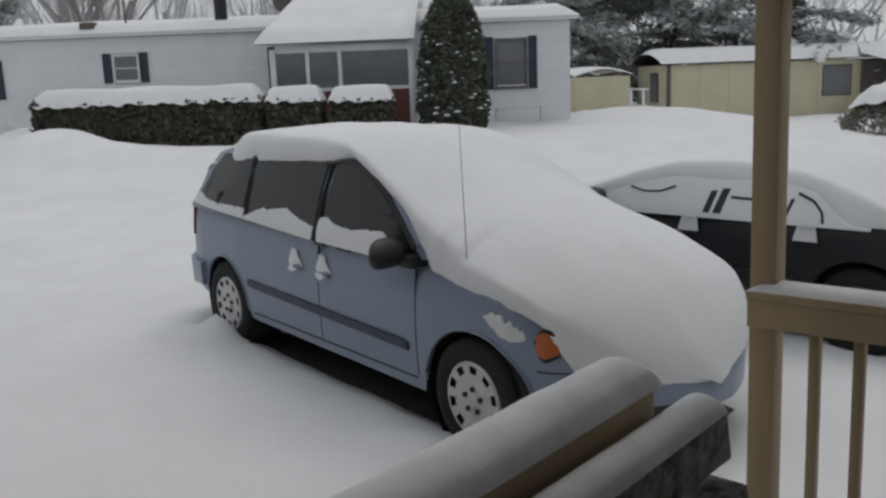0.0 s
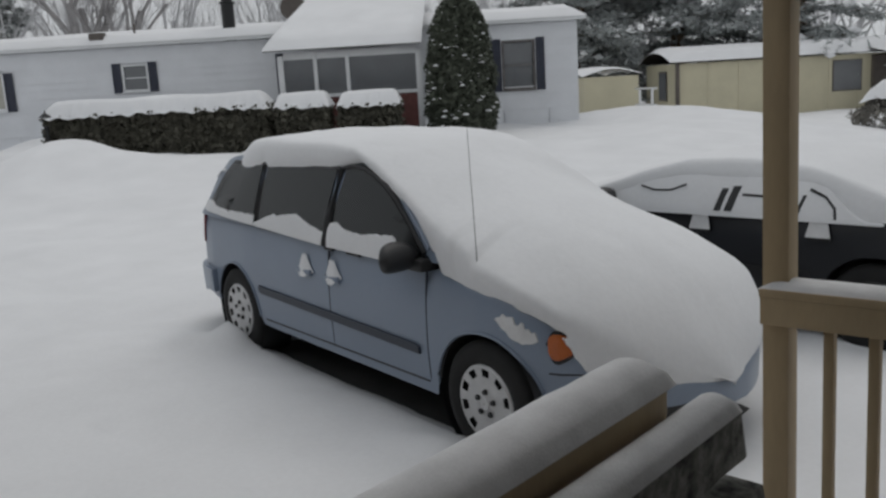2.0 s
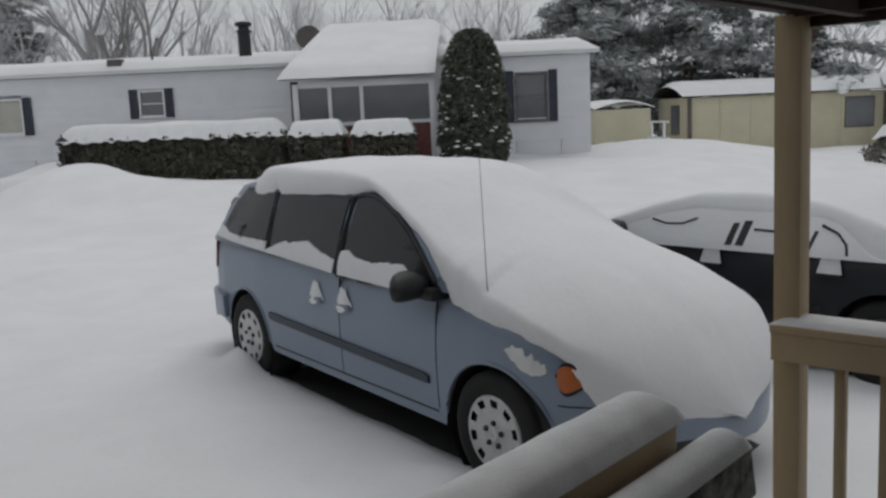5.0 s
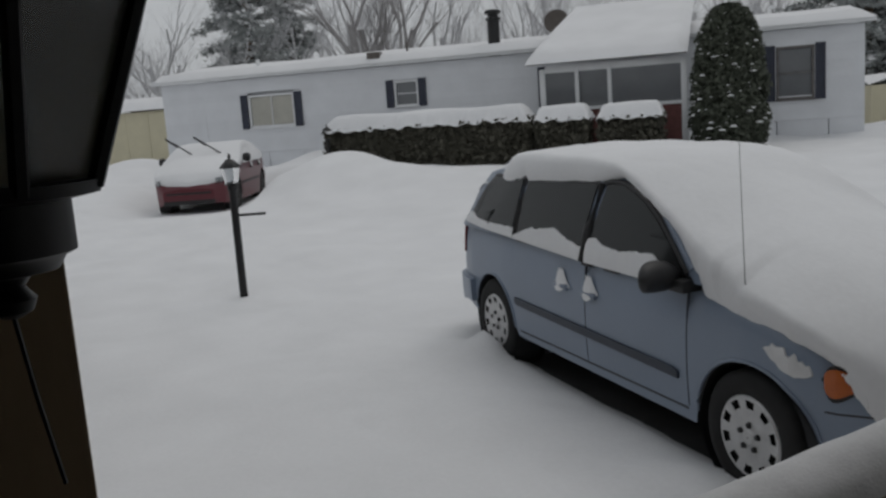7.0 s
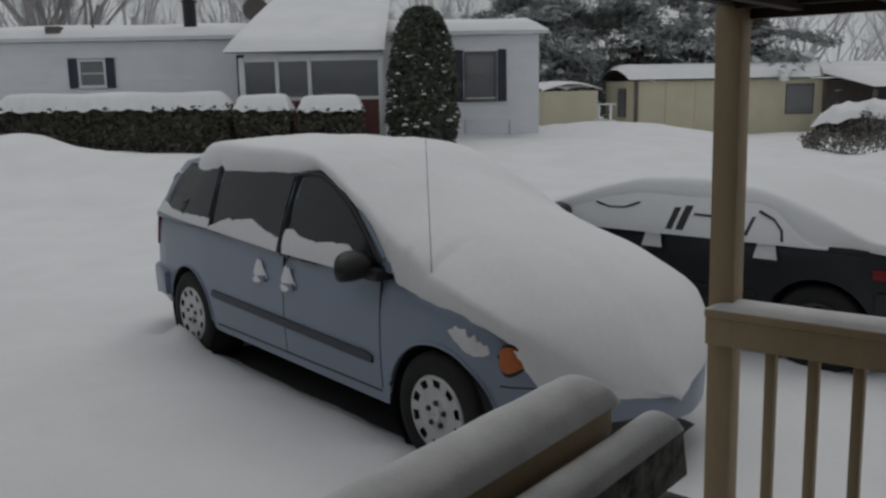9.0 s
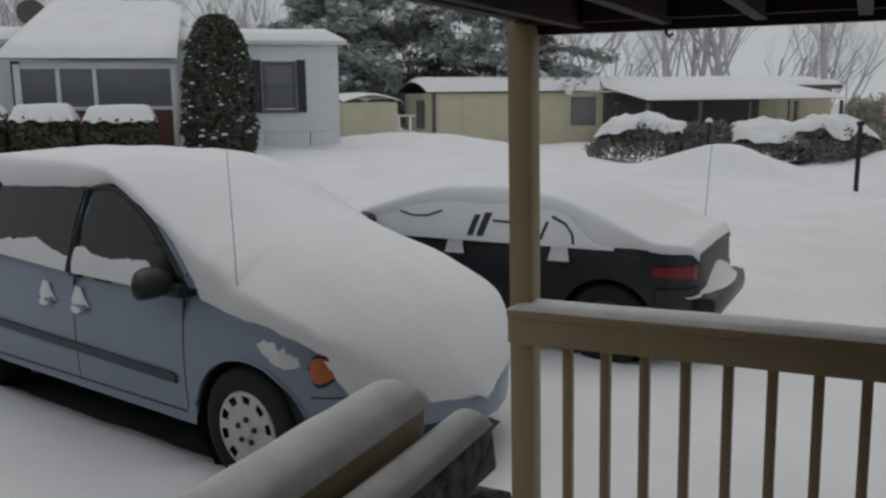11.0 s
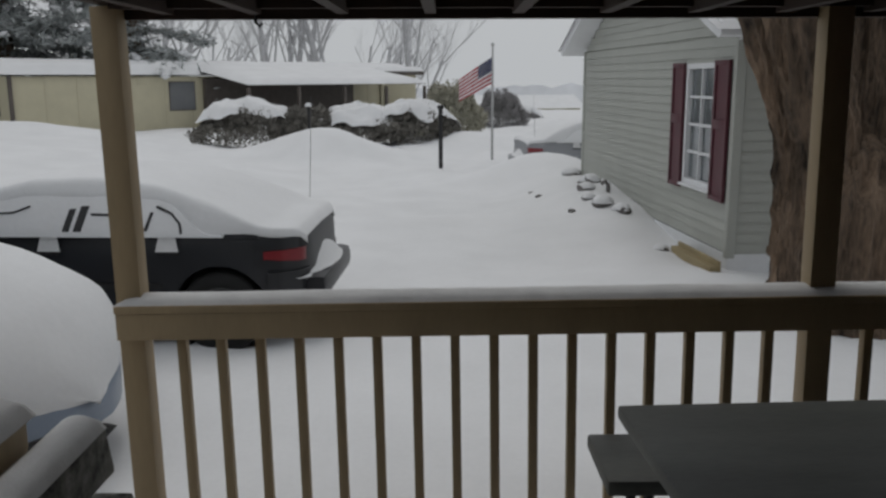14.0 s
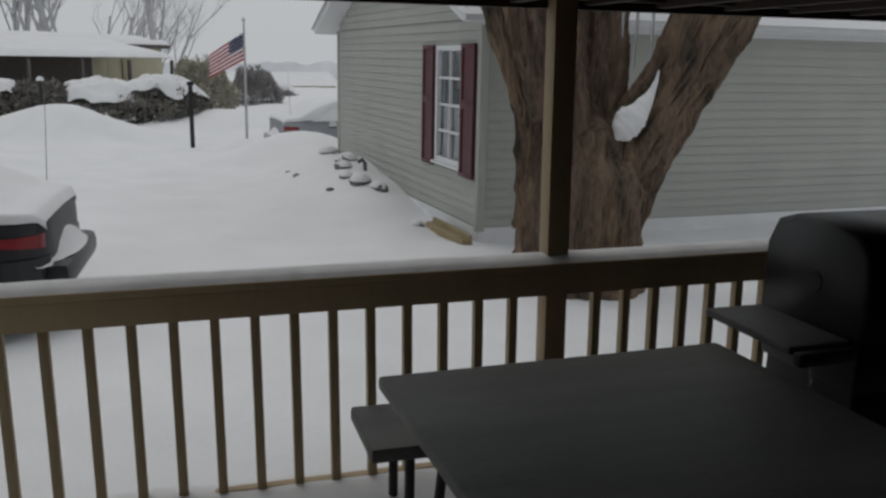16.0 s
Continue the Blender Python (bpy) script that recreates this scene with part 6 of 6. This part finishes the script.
add_grid(bm, 14, 10, lambda u, v: (-1.28 + 2.56 * u, -0.33 + 2.66 * v, 3.38 + 0.24 * min(sstep(0, 0.12, u), sstep(0, 0.12, 1 - u), sstep(0, 0.12, v), sstep(0, 0.12, 1 - v))))
part("roof_snow", bm, SNOW, ob, angle=180)
far = thing("distant_house", pose(8.0, 95.0, -3.6, 0, 0, 12), "low distant house under snow down the slope", "house")
part("wall", box(-7, 7, 0, 7, -1, 2.4), TANSIDING, far, smooth=False)
bm = bmesh.new()
add_grid(bm, 4, 8, lambda u, v: (-7.5 + 15 * u, -0.6 + 8.2 * v, 2.4 + 1.4 * (1 - abs(2 * v - 1))))
part("roof", bm, SNOW, far, smooth=False)
for x in (-4.5, 0, 4.5):
    part("window", box(x - 0.6, x + 0.6, -0.05, -0.01, 0.8, 1.9), DIMPANE, far)

# ---- porch furniture ----
def picnic_table():
    ob = thing("patio_table", pose(1.26, 2.0, 0, 0, 0, 3.2), "weathered grey patio table lightly dusted with snow", "table")
    bm = box(-0.66, 0.66, -0.60, 0.56, 0.945, 0.99, bevel=0.014)
    part("tabletop", bm, TABLETOP, ob)
    part("apron", box(-0.58, 0.58, -0.52, 0.48, 0.90, 0.945), BLACK, ob)
    for x in (-0.52, 0.52):
        for y in (-0.45, 0.40):
            bm = bmesh.new()
            add_tube(bm, [(x, y, DECK), (x * 0.92, y * 0.9, 0.92)], 0.018, 8)
            part("leg", bm, BLACK, ob)
    b = thing("bench", pose(1.25, 2.69, 0, 0, 0, 1.0), "weathered grey bench pushed between table and railing", "bench")
    part("seat", box(-0.71, 0.71, -0.19, 0.19, 0.69, 0.745, bevel=0.014), TABLETOP, b)
    for x in (-0.56, 0.56):
        bm = bmesh.new()
        add_tube(bm, [(x, -0.12, DECK), (x, -0.12, 0.69)], 0.018, 8)
        add_tube(bm, [(x, 0.12, DECK), (x, 0.12, 0.69)], 0.018, 8)
        add_tube(bm, [(x, -0.12, 0.66), (x, 0.12, 0.66)], 0.016, 8)
        part("leg_frame", bm, BLACK, b)


def grill():
    ob = thing("gas_grill", pose(2.60, 2.48, 0.03, 0, 0, 2), "black gas grill with side shelf on the porch", "grill")
    bm = bmesh.new()
    prof = [(-0.26, 1.05), (-0.275, 1.15), (-0.275, 1.28), (-0.255, 1.37), (-0.20, 1.425), (-0.05, 1.445), (0.12, 1.445), (0.22, 1.41), (0.26, 1.33), (0.265, 1.18), (0.26, 1.05)]
    xs = (-0.43, -0.41, -0.2, 0.2, 0.41, 0.43)
    rings = [[bm.verts.new((x, y * (0.95 if abs(x) > 0.42 else 1), 1.05 + (z - 1.05) * (0.95 if abs(x) > 0.42 else 1))) for y, z in prof] for x in xs]
    for r0, r1 in zip(rings, rings[1:]):
        for k in range(len(prof) - 1):
            bm.faces.new((r0[k], r0[k + 1], r1[k + 1], r1[k]))
    bm.faces.new(rings[0]), bm.faces.new(rings[-1][::-1])
    lid = part("lid", bm, BLACK, ob, "rounded black grill lid", angle=75)
    bm = bmesh.new()
    add_tube(bm, [(-0.3, -0.31, 1.14), (0.3, -0.31, 1.14)], 0.014, 8)
    part("lid_handle", bm, SILVER, lid)
    bm = bmesh.new()
    add_lathe(bm, [(0.04, 0), (0.038, 0.004), (0.01, 0.005)], 20, Matrix.Translation((-0.43, -0.02, 1.22)) @ pose(0, 0, 0, 0, -90, 0))
    part("side_badge", bm, BLACK, lid)
    part("firebox", box(-0.42, 0.42, -0.25, 0.25, 0.86, 1.045, bevel=0.02), BLACK, ob)
    sh = part("side_shelf", box(-0.70, -0.44, -0.24, 0.24, 1.03, 1.065, bevel=0.016), mat("grey_shelf_plastic", (0.09, 0.09, 0.09), 0.6, 0.2, 6, 60, 0.2, 0.002), ob, "grey plastic side shelf")
    part("shelf_rail", box(-0.69, -0.46, -0.285, -0.245, 1.00, 1.05, bevel=0.012), BLACK, sh)
    bm = bmesh.new()
    add_tube(bm, [(-0.62, -0.26, 1.0), (-0.62, -0.27, 0.95), (-0.63, -0.28, 0.92), (-0.65, -0.28, 0.91), (-0.665, -0.28, 0.93)], 0.005, 6)
    part("hook", bm, SILVER, sh)
    part("cabinet", box(-0.40, 0.40, -0.23, 0.23, DECK + 0.02, 0.86, bevel=0.01), BLACK, ob)
    for x in (-0.36, 0.36):
        bm = bmesh.new()
        add_lathe(bm, [(0.07, -0.02), (0.075, 0), (0.07, 0.02)], 14, Matrix.Translation((x, -0.15, DECK + 0.045)) @ pose(0, 0, 0, 0, 90, 0))
        part("caster", bm, RUBBER, ob)
    for x in (-0.25, 0.0, 0.25):
        bm = bmesh.new()
        add_lathe(bm, [(0.025, 0), (0.022, 0.03), (0.005, 0.032)], 12, Matrix.Translation((x, -0.25, 0.95)) @ pose(0, 0, 0, 90, 0, 0))
        part("knob", bm, PLASTIC, ob)


def stone_blocks():
    """Two mottled blocks stacked inside the side rail, snow along the upper one."""
    for k, (x0, x1, y1, z0, z1) in enumerate(((-0.975, -0.868, 2.08, 0.955, 1.105), (-0.955, -0.815, 2.11, 0.72, 0.905))):
        ob = thing("stone_block", pose(0, 0, 0), "mottled grey stone-look slab with snow, inside the rail" if k == 0 else "mottled grey stone-look slab under another inside the rail", "slab", "stacked slabs")
        bm = box(x0, x1, 0.35, y1, z0, z1, bevel=0.012)
        bmesh.ops.subdivide_edges(bm, edges=[e for e in bm.edges if abs(e.verts[0].co.y - e.verts[1].co.y) > 0.5], cuts=30, use_grid_fill=True)
        for v in bm.verts:
            v.co.x += 0.008 * noise.noise(v.co * 14)
            if v.co.y > y1 - 0.05:
                v.co.y += 0.35 * (z1 - v.co.z)
        part("slab", bm, MOTTLE, ob)
        if k == 0:
            part("snow_cap", snowy_cap(x0 - 0.012, x1 + 0.004, 0.35, y1 + 0.002, z1, 0.045, "y"), CRUST, ob, angle=180)


picnic_table()
grill()
stone_blocks()
ice = glass("ice", (0.85, 0.88, 0.9), 0.1, 0.6)
for x, L in ((1.72, 0.22), (1.79, 0.19), (1.66, 0.10)):
    bm = bmesh.new()
    add_lathe(bm, [(0.007, 0.0), (0.005, -L * 0.6), (0.002, -L)], 8)
    solid("icicle", bm, ice, "thin icicle hanging from the porch roof edge", "icicle", group="icicles", m=pose(x, 3.07, 2.206))
hk = thing("roof_hook", pose(-0.62, 3.0, 2.205), "small black hook hanging under the porch roof beam", "hook")
bm = bmesh.new()
add_tube(bm, [(0.0, 0.0, 0.03), (0.0, 0.0, -0.012), (0.012, 0.0, -0.026), (0.022, 0.0, -0.014)], 0.006, 6)
part("hook", bm, BLACK, hk)
